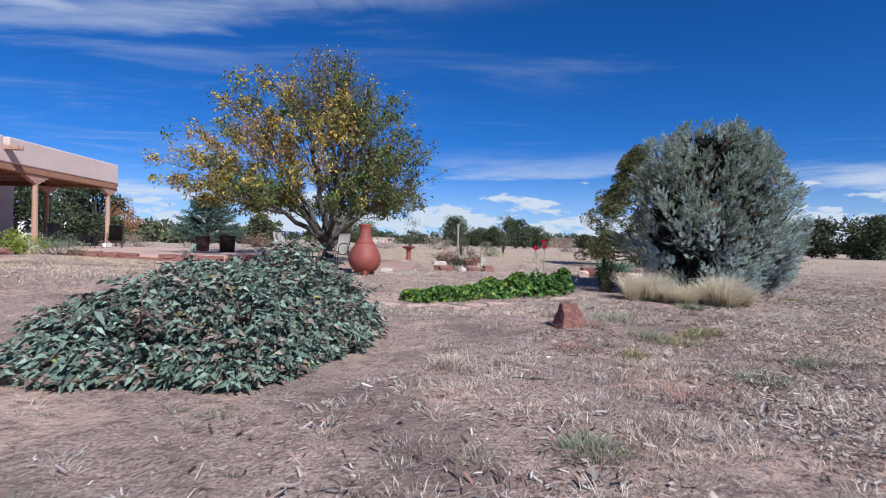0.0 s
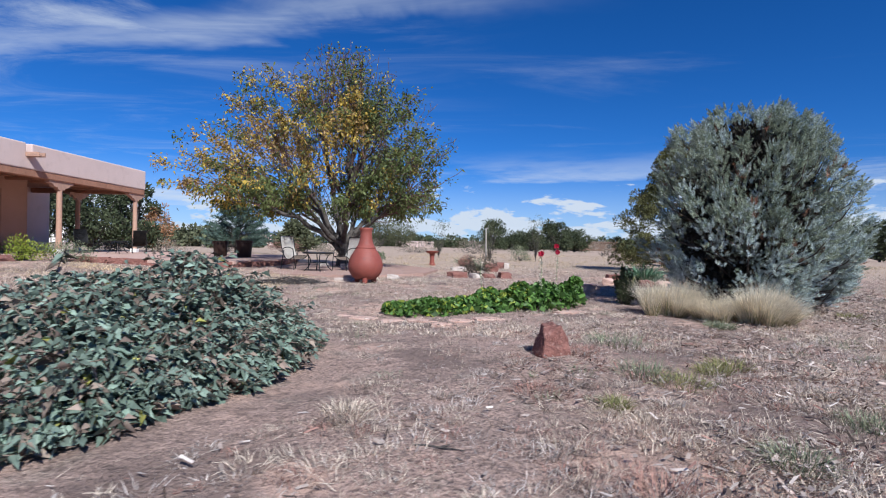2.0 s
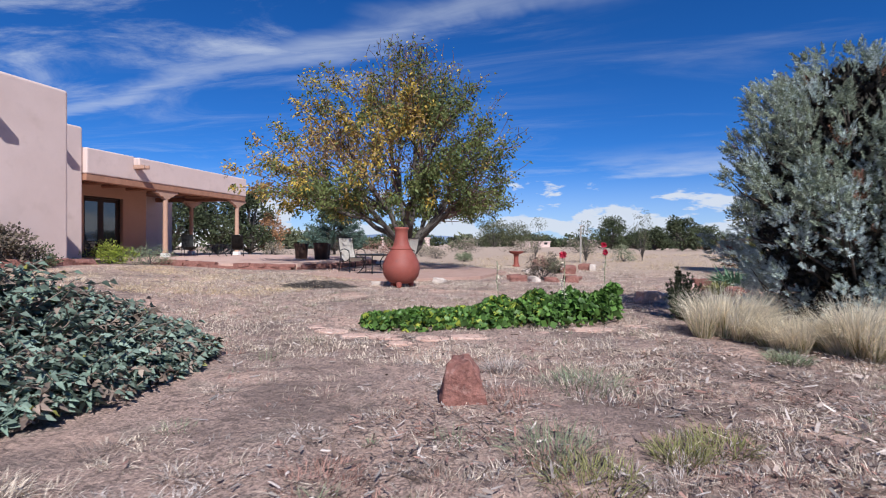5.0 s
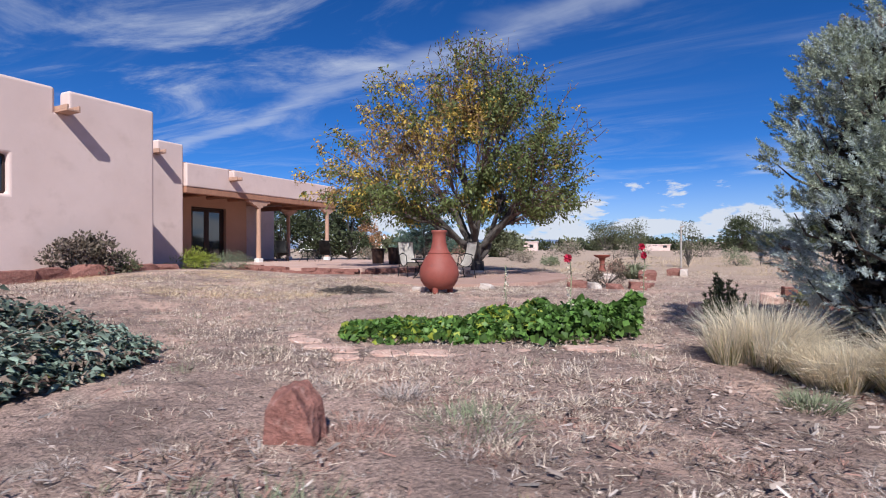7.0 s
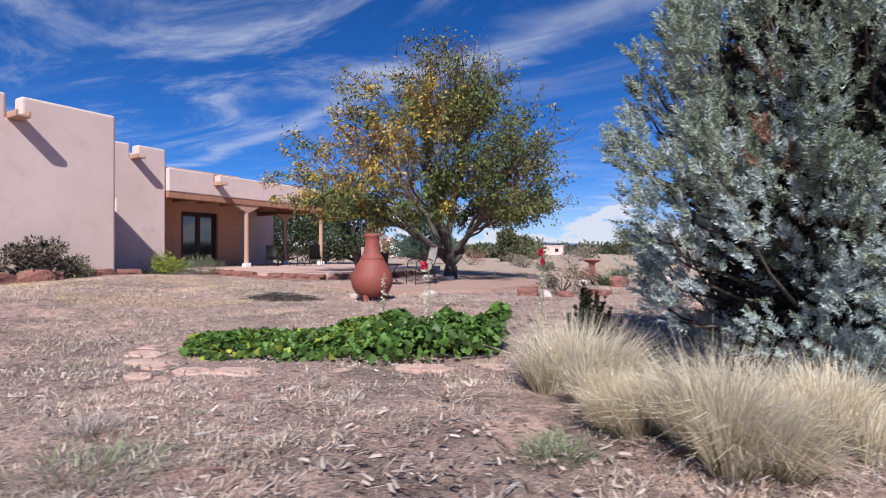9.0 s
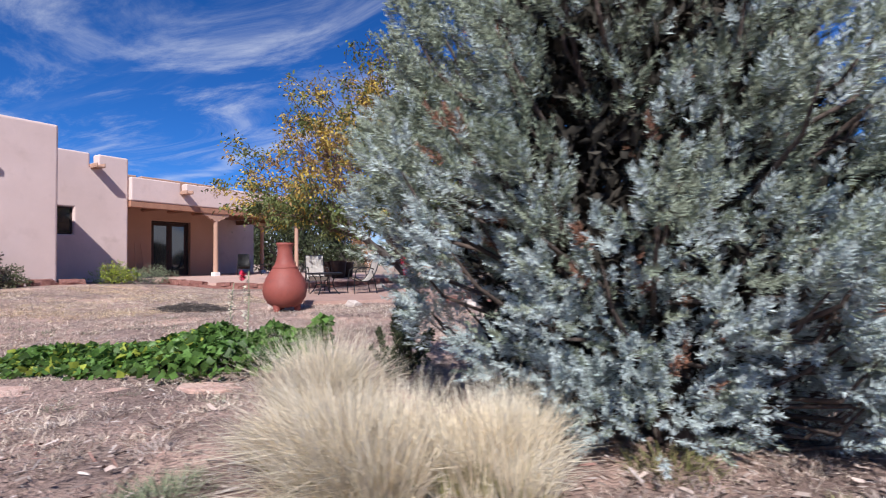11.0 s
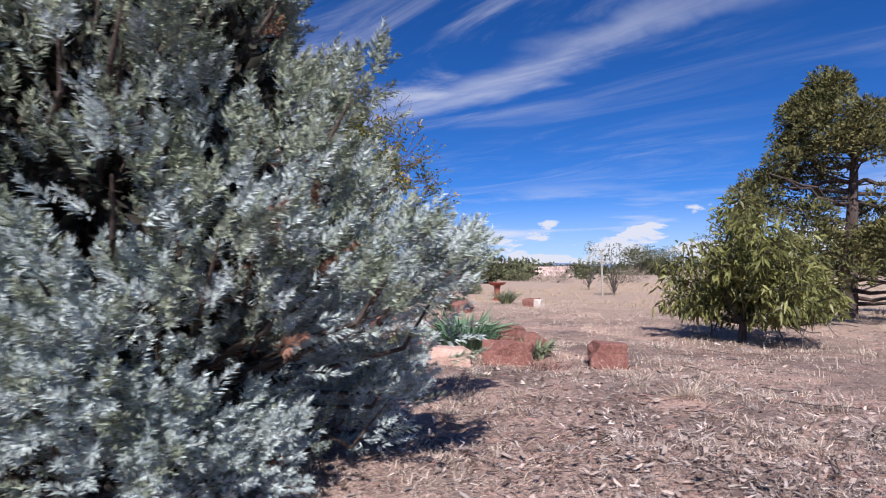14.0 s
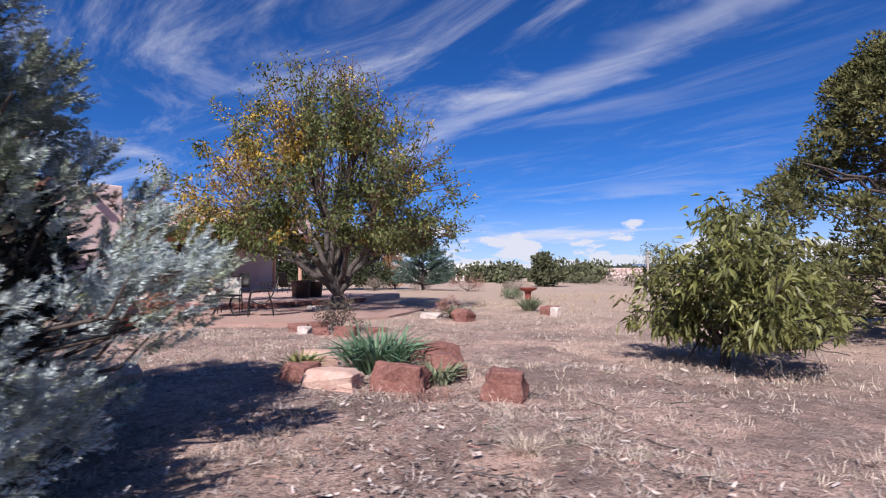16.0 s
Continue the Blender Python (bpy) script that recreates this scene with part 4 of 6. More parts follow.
def leafy(name, x, y, r, h, material, label, category="tree", seed=1, n=1500, leaf=0.12, low=0.25, trunk=0.1, squash=1.0, bark=M_BARK, aspect=0.45, group="", lobes=26, droop=0.0):
    """A shrub or far tree: trunk and limbs, with clumps of leaves that leave gaps."""
    t = thing(name, on_ground(x, y), label, category, group)
    rnd = np.random.default_rng(seed)
    segs = []
    P, D = [], []
    for k in range(lobes):
        az, up = rnd.uniform(0, 2 * math.pi), rnd.uniform(0, 1)
        z = h * (low + (0.93 - low) * up)
        prof = r * math.sqrt(max(0.05, 1 - (abs(up - 0.4) / 0.68) ** 2.2))
        rad = prof * rnd.uniform(0.35, 0.9)
        c = np.array([math.cos(az) * rad, math.sin(az) * rad, z])
        s = rnd.uniform(0.22, 0.42) * r
        foot = np.array([0, 0, h * low * rnd.uniform(0.15, 0.6)])
        mid = (c + foot) / 2 + rnd.normal(size=3) * 0.08 * r
        segs += [(*foot, *mid, trunk * 0.5, trunk * 0.35), (*mid, *c, trunk * 0.35, trunk * 0.12)]
        m = int(n / lobes)
        d = unit(rnd.normal(size=(m, 3)))
        P.append(c + d * s * rnd.uniform(0.35, 1.05, (m, 1)) * np.array([1, 1, 0.8 * squash]))
        D.append(unit(d + rnd.normal(size=(m, 3)) * 0.6 + np.array([0, 0, 0.25 - droop])))
    segs.append((0, 0, -0.1, 0, 0, h * low * 0.7, trunk, trunk * 0.7))
    P, D = np.concatenate(P), np.concatenate(D)
    ok = P[:, 2] > 0.03
    size = rnd.uniform(0.6, 1.3, len(P)) * leaf
    part("trunk", tubes("trunk", segs, 6), bark, t)
    part("crown", cards("crown", P[ok], D[ok], size[ok], size[ok] * aspect, 0.25, droop * 0.3), material, t)
    return t


def peach():
    x, y = 7.1, 17.95
    t = thing("peach_tree", on_ground(x, y), "small rounded fruit tree with long drooping olive-green leaves", "tree")
    rnd = np.random.default_rng(21)
    segs, twigs = [(0, 0, -0.08, 0.02, 0, 0.3, 0.06, 0.05)], []
    for k in range(13):
        az = k / 13 * 2 * math.pi * 2 + rnd.uniform(-0.3, 0.3)
        tilt = (rnd.uniform(1.15, 1.45), rnd.uniform(0.7, 1.1), rnd.uniform(0.1, 0.55))[k % 3]
        d = np.array([math.cos(az) * math.sin(tilt), math.sin(az) * math.sin(tilt), math.cos(tilt)])
        spread(np.array([0.02, 0, 0.26]), d, 0.64 if k % 3 < 2 else 0.78, 0.03, 2, rnd, segs, twigs, 0.1, 0.3, 0.7)
    segs, twigs = np.array(segs), np.array(twigs)
    part("trunk", tubes("trunk", segs, 6), M_BARK, t, "thin dark stems")
    m = 7
    P = np.repeat(twigs[:, 0:3], m, 0) + RNG.normal(size=(len(twigs) * m, 3)) * 0.07
    rad = np.hypot(P[:, 0], P[:, 1])
    ok = (P[:, 2] > 0.2 + 0.2 * rad) & (rad < 1.18) & (P[:, 2] < 2.02 - 0.5 * rad ** 2 + RNG.uniform(-0.1, 0.25, len(P)))
    P = P[ok]
    D = unit(np.repeat(twigs[:, 3:6], m, 0)[ok] * 0.35 + RNG.normal(size=P.shape) * 0.5 + np.array([0, 0, -0.5]))
    size = RNG.uniform(0.09, 0.155, len(P))
    part("foliage", cards("foliage", P, D, size, size * 0.27, 0.3, 0.3), M_PEACH, t, "long narrow hanging leaves")


peach()


def pinyon():
    """An open pine with dense pads of needles at the ends of crooked limbs."""
    x, y = 8.2, 23.4
    t = thing("pinyon_pine", on_ground(x, y), "open-branched dark olive pine with clumped needles", "tree")
    rnd = np.random.default_rng(33)
    segs, pads = [], []
    for k in range(8):
        a, b = np.array([0.04 * k, 0.03 * math.sin(k), 0.58 * k - 0.1]), np.array([0.04 * (k + 1), 0.03 * math.sin(k + 1), 0.58 * (k + 1) - 0.1])
        segs.append((*a, *b, 0.2 - 0.022 * k, 0.2 - 0.022 * (k + 1)))
    for k in range(34):
        z = 0.35 + 4.5 * ((k * 0.754878) % 1.0)
        az = 2 * math.pi * ((k * 0.618034) % 1.0) + rnd.uniform(-0.3, 0.3)
        reach = float(np.interp(z, (0.3, 1.0, 2.0, 2.9, 3.7, 4.6, 5.1), (2.7, 3.3, 2.8, 2.35, 1.35, 0.75, 0.3))) * rnd.uniform(0.72, 1.0)
        p = np.array([0.05 * z, 0, z * 0.86])
        e = np.array([math.cos(az) * reach, math.sin(az) * reach, z + rnd.uniform(-0.1, 0.15)])
        r, n = 0.055, 6
        for i in range(n):
            s = (i + 1) / n
            q = np.array([0.05 * z, 0, z * 0.86]) * (1 - s) + e * s + rnd.normal(size=3) * 0.07 + np.array([0, 0, -0.16 * math.sin(math.pi * s)])
            q[2] = max(q[2], 0.2)
            segs.append((*p, *q, r, r * 0.78))
            p, r = q, r * 0.78
    # rounded puffs of needles all over the outer crown, with open places between
    for k in range(560):
        z = 0.35 + 4.5 * rnd.uniform() ** 1.15
        az = rnd.uniform(0, 2 * math.pi)
        f = rnd.uniform(0.2, 1.0) ** 0.38
        z += rnd.normal() * 0.15
        reach = float(np.interp(z, (0.3, 1.0, 2.0, 2.9, 3.7, 4.6, 5.1), (2.6, 3.0, 2.5, 2.0, 1.2, 0.6, 0.25))) * f * rnd.uniform(0.85, 1.12)
        c = np.array([math.cos(az) * reach, math.sin(az) * reach, z])
        if noise.noise(Vector(c) * 0.9 + Vector((3, 1, 7))) < -0.04:
            continue
        foot = np.array([0.05 * z, 0, z * 0.86])
        bend = (foot + c) / 2 + rnd.normal(size=3) * 0.1
        if k % 5 == 0:
            segs += [(*foot, *bend, 0.018, 0.013), (*bend, *c, 0.013, 0.006)]
        pads.append((*c, rnd.uniform(0.22, 0.4)))
    part("trunk", tubes("trunk", segs, 6), M_JBARK, t, "crooked dark limbs")
    b = np.array(pads)
    m = 200
    c, s = np.repeat(b[:, :3], m, 0), np.repeat(b[:, 3], m)[:, None]
    d = randdir(len(c))
    d[:, 2] = np.abs(d[:, 2]) * np.where(RNG.uniform(size=len(c)) < 0.7, 1, -1)
    P = c + d * s * RNG.uniform(0.62, 0.95, (len(c), 1)) * np.array([1, 1, 0.85])
    D = unit(d + np.array([0, 0, 0.3]) + RNG.normal(size=d.shape) * 0.5)
    size = RNG.uniform(0.06, 0.1, len(P))
    part("foliage", needles("foliage", P, D, size, size * 0.5), M_PINE, t, "olive needle clumps")


pinyon()


def leaf_mound():
    """The sprawling mound of dull green leaves beside the start of the walk."""
    x, y = -1.3, 5.5
    t = thing("sprawling_leafy_bush", on_ground(x, y), "sprawling mound of dull green pointed leaves, partly withered", "bush")

    def crown(X, Y, az, r):
        lumps = np.array([noise.noise(Vector((a, b, 2)) * 1.7) for a, b in zip(X, Y)])
        return (0.80 * np.clip(1 - r ** 1.7, 0, 1) * (1 - 0.28 * np.clip(np.sin(az), 0, 1) * r) + 0.03) * (0.88 + 0.55 * lumps) + 0.05

    # leafy shoots rise from the tangle; each bears leaves all the way up
    n = 2300
    az, r = RNG.uniform(0, 2 * math.pi, n), np.sqrt(RNG.uniform(0, 1, n)) * 0.99
    edge = np.array([0.92 + 0.16 * noise.noise(Vector((math.cos(a) * 1.7, math.sin(a) * 1.7, 0.5))) for a in az])
    X = r * np.cos(az) * np.where(np.cos(az) > 0, 1.08, 1.8) * edge
    Y = r * np.sin(az) * np.where(np.sin(az) > 0, 2.12, 1.7) * edge
    top = crown(X, Y, az, r)
    lean = unit(np.stack([np.cos(az) * r * 0.9, np.sin(az) * r * 0.9, np.full(n, 0.75)], 1) + RNG.normal(size=(n, 3)) * 0.42)
    length = RNG.uniform(0.12, 0.4, n) * np.clip(top / 0.4, 0.45, 1.1)
    foot = np.stack([X, Y, np.maximum(top - length * lean[:, 2], 0.02)], 1)
    segs = np.concatenate([foot, foot + lean * length[:, None], np.full((n, 1), 0.0045), np.full((n, 1), 0.003)], 1)
    tagged(part("stem_tangle", tubes("stem_tangle", segs, 4), M_BUSH_DRY, t, "brown stalks"), kind="stuff")
    m = 11
    f = np.tile((np.arange(m) + 0.5) / m, n) + RNG.normal(size=n * m) * 0.04
    own = np.repeat(np.arange(n), m)
    turn = np.tile(np.arange(m) * 2.4, n) + RNG.uniform(0, 6.28, n)[own]
    P = foot[own] + lean[own] * (length[own] * f)[:, None]
    D = unit(np.stack([np.cos(turn), np.sin(turn), np.zeros(n * m)], 1) + lean[own] * (0.25 + 0.5 * f)[:, None] + RNG.normal(size=(n * m, 3)) * 0.25)
    size = RNG.uniform(0.055, 0.12, n * m) * (1.15 - 0.45 * f)
    ok = P[:, 2] > 0.025
    lump = np.array([noise.noise(Vector(p) * 1.8 + Vector((9, 0, 0))) for p in foot])
    c = RNG.uniform(size=n)[own] * 0.6 + RNG.uniform(size=n * m) * 0.4
    dry = (c < 0.3 + 0.22 * np.clip(lump, 0, 1)[own]) & ok
    yel = ~dry & ok & (RNG.uniform(size=n * m) > 0.985)
    for sel, material, label in ((dry, M_BUSH_DRY, "withered brown leaves and stalks"), (yel, M_BUSH_YEL, "yellowed leaves"), (ok & ~dry & ~yel, M_BUSH, "dull green leaves")):
        part("foliage", cards("foliage", P[sel], D[sel], size[sel], size[sel] * 0.46, 0.22, 0.4), material, t, label)


leaf_mound()


def juniper_seedling(x, y, h):
    """A small dark upright juniper of a few pointed plumes."""
    t = thing("young_juniper", on_ground(x, y), "small dark green upright young juniper beside the feather grass", "shrub")
    rnd = np.random.default_rng(17)
    segs, P, A = [], [], []
    for k in range(26):
        az, q = rnd.uniform(0, 2 * math.pi), rnd.uniform(0.0, 1.0)
        tip = np.array([math.cos(az) * 0.38 * q, math.sin(az) * 0.38 * q, h * (1.02 - 0.55 * q) * rnd.uniform(0.7, 1.0)])
        root = np.array([tip[0] * 0.25, tip[1] * 0.25, 0.0])
        segs.append((*root, *tip, 0.009, 0.003))
        f = rnd.uniform(0.15, 1.0, 34)[:, None]
        P.append(root + (tip - root) * f + rnd.normal(size=(34, 3)) * 0.035 * (1.1 - f))
        A.append(np.repeat(unit(tip - root)[None], 34, 0))
    part("stems", tubes("stems", segs, 5), M_JBARK, t)
    P, A = np.repeat(np.concatenate(P), 16, 0), np.repeat(np.concatenate(A), 16, 0)
    D = unit(A + randdir(len(P)) * 0.8)
    size = rnd.uniform(0.02, 0.04, len(P))
    part("foliage", needles("foliage", P + D * 0.01, D, size, size * 0.3), M_FARTREE, t, "dark green sprays")


juniper_seedling(3.29, 11.03, 0.72)


def vine_bed():
    """Low bed of broad green leaves."""
    t = thing("leafy_groundcover", on_ground(1.0, 10.1), "low bed of fresh green broad-leaved groundcover with lime patches", "plants")
    n = 8500
    s, w = RNG.uniform(-1, 1, n), RNG.normal(size=n) * 0.42
    w = np.clip(w, -1, 1)
    X = s * 1.65 + 0.05
    half = 0.62 * np.sqrt(np.clip(1 - np.abs(s) ** 3, 0, 1)) + 0.08
    Y = w * half
    ca, sa = math.cos(radians(28)), math.sin(radians(28))
    hump = (0.16 + 0.2 * np.clip(s + 0.35, 0, 1.2)) * (1 - 0.6 * w ** 2)
    hump = hump * np.array([0.9 + 0.7 * noise.noise(Vector((a * 2.6, b * 2.6, 4))) for a, b in zip(X, Y)])
    Z = np.maximum(hump * (1 - 0.6 * RNG.uniform(0, 1, n) ** 2.5), 0.03)
    P = np.stack([X * ca - Y * sa, X * sa + Y * ca, Z], 1)
    P[:, 2] += height(P[:, 0] + 1.0, P[:, 1] + 10.1) - gz(1.0, 10.1)
    D = unit(RNG.normal(size=(n, 3)) * np.array([1, 1, 0.35]) + np.array([0, -0.15, 0.0]))
    size = RNG.uniform(0.05, 0.11, n)
    lump = np.array([noise.noise(Vector((a * 1.6, b * 1.6, 0))) for a, b in zip(X, Y)])
    yel = (RNG.uniform(size=n) < 0.1 + 0.5 * np.clip(lump, 0, 1)) & (s < 0.35)
    for sel, material, label in ((~yel, M_VINE, "fresh green leaves"), (yel, M_VINE_YEL, "lime-yellow leaves")):
        part("foliage", cards("foliage", P[sel], D[sel], size[sel], size[sel] * 0.95, 0.12, 0.2), material, t, label)


vine_bed()


def feather_grass(x, y, r, h, seed, n=4200):
    """Separate upright tufts that fan out, green below and bleached above."""
    t = thing("feather_grass", on_ground(x, y), "clump of pale straw-coloured feather grass with a green base", "grass", "feather grass clumps")
    rnd = np.random.default_rng(60 + seed)
    k = 9
    az0, q0 = rnd.uniform(0, 2 * math.pi, k), np.sqrt(rnd.uniform(0, 1, k))
    own = rnd.integers(0, k, n)
    root = np.stack([np.cos(az0) * q0 * r * 0.62, np.sin(az0) * q0 * r * 0.62, np.zeros(k)], 1)
    tall = rnd.uniform(0.72, 1.12, k)
    az, q = rnd.uniform(0, 2 * math.pi, n), np.sqrt(rnd.uniform(0, 1, n))
    P = root[own] + np.stack([np.cos(az) * q * 0.09, np.sin(az) * q * 0.09, np.zeros(n)], 1)
    tilt = unit(root * 1.3 + np.array([0, 0, 0.75]) + rnd.normal(size=(k, 3)) * np.array([0.1, 0.1, 0]))
    D = unit(tilt[own] + np.stack([np.cos(az) * q, np.sin(az) * q, np.zeros(n)], 1) * 0.36 + rnd.normal(size=(n, 3)) * 0.1)
    L = h * tall[own] * rnd.uniform(0.45, 1.2, n)
    part("straw", blades("straw", P, D, L, 0.0046, rnd.uniform(0.05, 0.6, n)), M_STRAW, t, "pale straw plumes")
    j = n // 3
    part("green_base", blades("green_base", P[:j], unit(D[:j] + rnd.normal(size=(j, 3)) * 0.06), L[:j] * 0.5, 0.006, 0.2), M_STRAW_GREEN, t, "olive-green lower blades")


for i, (x, y, r, h) in enumerate([(3.62, 9.9, 0.44, 0.66), (4.12, 9.45, 0.32, 0.42), (4.68, 9.35, 0.54, 0.66), (5.05, 9.62, 0.36, 0.5)]):
    feather_grass(x, y, r, h, i)


# ---- garden things ----
def chiminea():
    t = thing("chiminea", on_ground(-1.9, 13.62, 20), "round-bellied terracotta clay chiminea with a tall neck, on the dry ground", "chiminea")
    prof = [(0.10, 0.07), (0.22, 0.085), (0.31, 0.15), (0.375, 0.26), (0.40, 0.38), (0.385, 0.50), (0.335, 0.62), (0.275, 0.72), (0.225, 0.79), (0.232, 0.80), (0.232, 0.815), (0.2, 0.835), (0.165, 0.92), (0.142, 1.02),
            (0.135, 1.12), (0.137, 1.2), (0.155, 1.225), (0.16, 1.25), (0.15, 1.265), (0.125, 1.262), (0.11, 1.22), (0.105, 0.95)]
    smooth(part("bowl", lathe(prof, 40), M_CLAY, t, "smooth red clay bowl and neck"), 60)
    for k in range(3):
        a = k * 2 * math.pi / 3 + 0.4
        f = part("foot", lathe([(0.05, 0.0), (0.06, 0.03), (0.065, 0.12), (0.05, 0.16)], 12), M_CLAY, t)
        f.location = (math.cos(a) * 0.22, math.sin(a) * 0.22, 0)
    rim = smooth(part("mouth_rim", lathe([(0.13, 0.0), (0.155, 0.01), (0.16, 0.03), (0.15, 0.045), (0.125, 0.05)], 22), M_CLAY, t))
    rim.matrix_basis = pose(-0.1, 0.345, 0.42, -84, 0, 0)


chiminea()


def tube_path(points, r, sides=7):
    return tubes("tube", [(*a, *b, r, r) for a, b in zip(points, points[1:])], sides)


def arc(a, b, c, n=8):
    """A smooth bend through three points."""
    a, b, c = (np.array(p, float) for p in (a, b, c))
    k = 2 * b - (a + c) / 2
    s = np.linspace(0, 1, n)[:, None]
    return list((1 - s) ** 2 * a + 2 * s * (1 - s) * k + s ** 2 * c)


def patio_chair(x, y, turn, label, z=0.135, fabric=M_SLING, group="chairs round the patio table", cloth="sun-bleached pale fabric sling seat and back"):
    """A sling chair on a bent tube frame with arms."""
    t = thing("patio_chair", pose(x, y, z, 0, 0, turn), label, "chair", group)
    for s in (-0.27, 0.27):
        part("leg", tube_path(arc((s, -0.27, 0.0), (s, -0.27, 0.3), (s, -0.22, 0.6), 6), 0.013), M_DARKMETAL, t)
        part("leg", tube_path(arc((s, 0.33, 0.0), (s, 0.27, 0.3), (s, 0.2, 0.58), 6), 0.013), M_DARKMETAL, t)
        part("armrest", tube_path(arc((s, -0.22, 0.6), (s, 0.0, 0.67), (s, 0.24, 0.62), 9), 0.015), M_DARKMETAL, t)
        part("side_rail", tube_path(arc((s * 0.9, -0.24, 0.42), (s * 0.9, 0.18, 0.37), (s * 0.9, 0.42, 1.0), 10), 0.013), M_DARKMETAL, t)
    side = np.array(arc((0, -0.24, 0.425), (0, 0.18, 0.375), (0, 0.42, 1.005), 14))
    bm = bmesh.new()
    rows = []
    for p in side:
        rows.append([bm.verts.new((u * 0.235, p[1] + 0.02 * (1 - u * u), p[2] - 0.012 * (1 - u * u))) for u in (-1, -0.5, 0, 0.5, 1)])
    for a, b in zip(rows, rows[1:]):
        for i in range(4):
            bm.faces.new((a[i], a[i + 1], b[i + 1], b[i]))
    bmesh.ops.solidify(bm, geom=bm.faces[:], thickness=0.008)
    smooth(part("sling", bm, fabric, t, cloth))
    for p in ((0, -0.24, 0.42), (0, 0.42, 1.0), (0, 0.3, 0.3)):
        part("cross_bar", tubes("bar", [(-0.25, p[1], p[2], 0.25, p[1], p[2], 0.011, 0.011)], 7), M_DARKMETAL, t)


def patio_table(x, y, turn, z=0.135, label="low dark metal patio table with a mesh top"):
    t = thing("patio_table", pose(x, y, z, 0, 0, turn), label, "table")
    frame_bm = lathe([(0.43, 0.50), (0.45, 0.505), (0.45, 0.535), (0.43, 0.54)], 32)
    part("tabletop", frame_bm, M_DARKMETAL, t, "round dark metal top")
    for k in range(4):
        a = k * math.pi / 2 + 0.5
        c, s = math.cos(a), math.sin(a)
        part("leg", tube_path(arc((c * 0.4, s * 0.4, 0.0), (c * 0.22, s * 0.22, 0.26), (c * 0.34, s * 0.34, 0.505), 7), 0.014), M_DARKMETAL, t)
    part("brace_ring", tube_path([(0.235 * math.cos(k / 14 * 2 * math.pi), 0.235 * math.sin(k / 14 * 2 * math.pi), 0.24) for k in range(15)], 0.009), M_DARKMETAL, t)


patio_chair(-4.95, 16.85, 62, "pale sling patio chair with dark metal arms, beside the tree")
patio_chair(-3.45, 17.05, -25, "pale sling patio chair with dark metal arms, reclined towards the tree")
patio_table(-4.05, 16.35, 0)
patio_chair(-16.2, 21.6, 60, "dark metal chair in the shade of the porch", 0.325, M_DARKMETAL, "chairs under the porch", "dark sling seat and back")
patio_chair(-14.9, 23.2, -140, "dark metal chair beside the porch table", 0.325, M_DARKMETAL, "chairs under the porch", "dark sling seat and back")
patio_table(-15.3, 22.4, 20, 0.325, "dark metal table standing under the porch")


def leaning_tool(b, lean_b, blade, label, name):
    """A long-handled tool propped against the porch wall."""
    m = HOUSE @ Matrix.Translation((-2.5, b, FLOOR))
    t = thing(name, m, label, "tool", "tools by the porch door")
    part("handle", tubes("handle", [(0, 0, 0.1, -0.27, lean_b, 1.55, 0.016, 0.014)], 8), M_PEELED, t, "long wooden handle")
    bm = bmesh.new()
    if blade:
        box(bm, (-0.012, -0.11, 0.0), (0.012, 0.11, 0.28), 0.008)
    else:
        box(bm, (-0.03, -0.16, 0.0), (0.03, 0.16, 0.16), 0.02)
    part("shovel_blade" if blade else "brush_head", bm, M_GALV if blade else M_DARKMETAL, t)


leaning_tool(1.64, 0.06, True, "long-handled shovel leaning against the porch wall", "shovel")
leaning_tool(2.05, -0.1, False, "push broom leaning beside the glazed doors", "broom")


def bucket():
    t = thing("bucket", HOUSE @ Matrix.Translation((-2.3, 1.3, FLOOR)), "pale grey bucket on the porch floor by the tools", "bucket")
    smooth(part("pail", lathe([(0.13, 0.0), (0.135, 0.01), (0.165, 0.36), (0.172, 0.365), (0.172, 0.38), (0.158, 0.38), (0.125, 0.03)], 24), M_WHITE, t))
    part("bail", tube_path(arc((0.0, -0.17, 0.35), (0.13, 0.0, 0.27), (0.0, 0.17, 0.35), 9), 0.005), M_DARKMETAL, t, "thin wire handle")


bucket()


def tub(x, y, r, h, label):
    t = thing("planter_tub", pose(x, y, 0.325 if x < -7.2 else gz(x, y)), label, "planter", "planter tubs")
    smooth(part("pot", lathe([(r * 0.8, 0), (r * 0.84, 0.02), (r * 0.98, h * 0.86), (r * 1.06, h * 0.87), (r * 1.06, h), (r * 0.95, h), (r * 0.9, h * 0.9)], 24), M_DARKWOOD, t, "dark brown tub"))
    part("soil", lathe([(0.02, h * 0.84), (r * 0.89, h * 0.89), (0.02, h * 0.93)], 16), M_BARK, t)


tub(-10.0, 21.4, 0.28, 0.62, "dark brown round planter tub standing on the terrace")
tub(-8.75, 20.95, 0.3, 0.66, "dark brown planter tub beside another on the terrace")
tub(-9.15, 21.7, 0.3, 0.6, "dark brown planter tub behind two others")


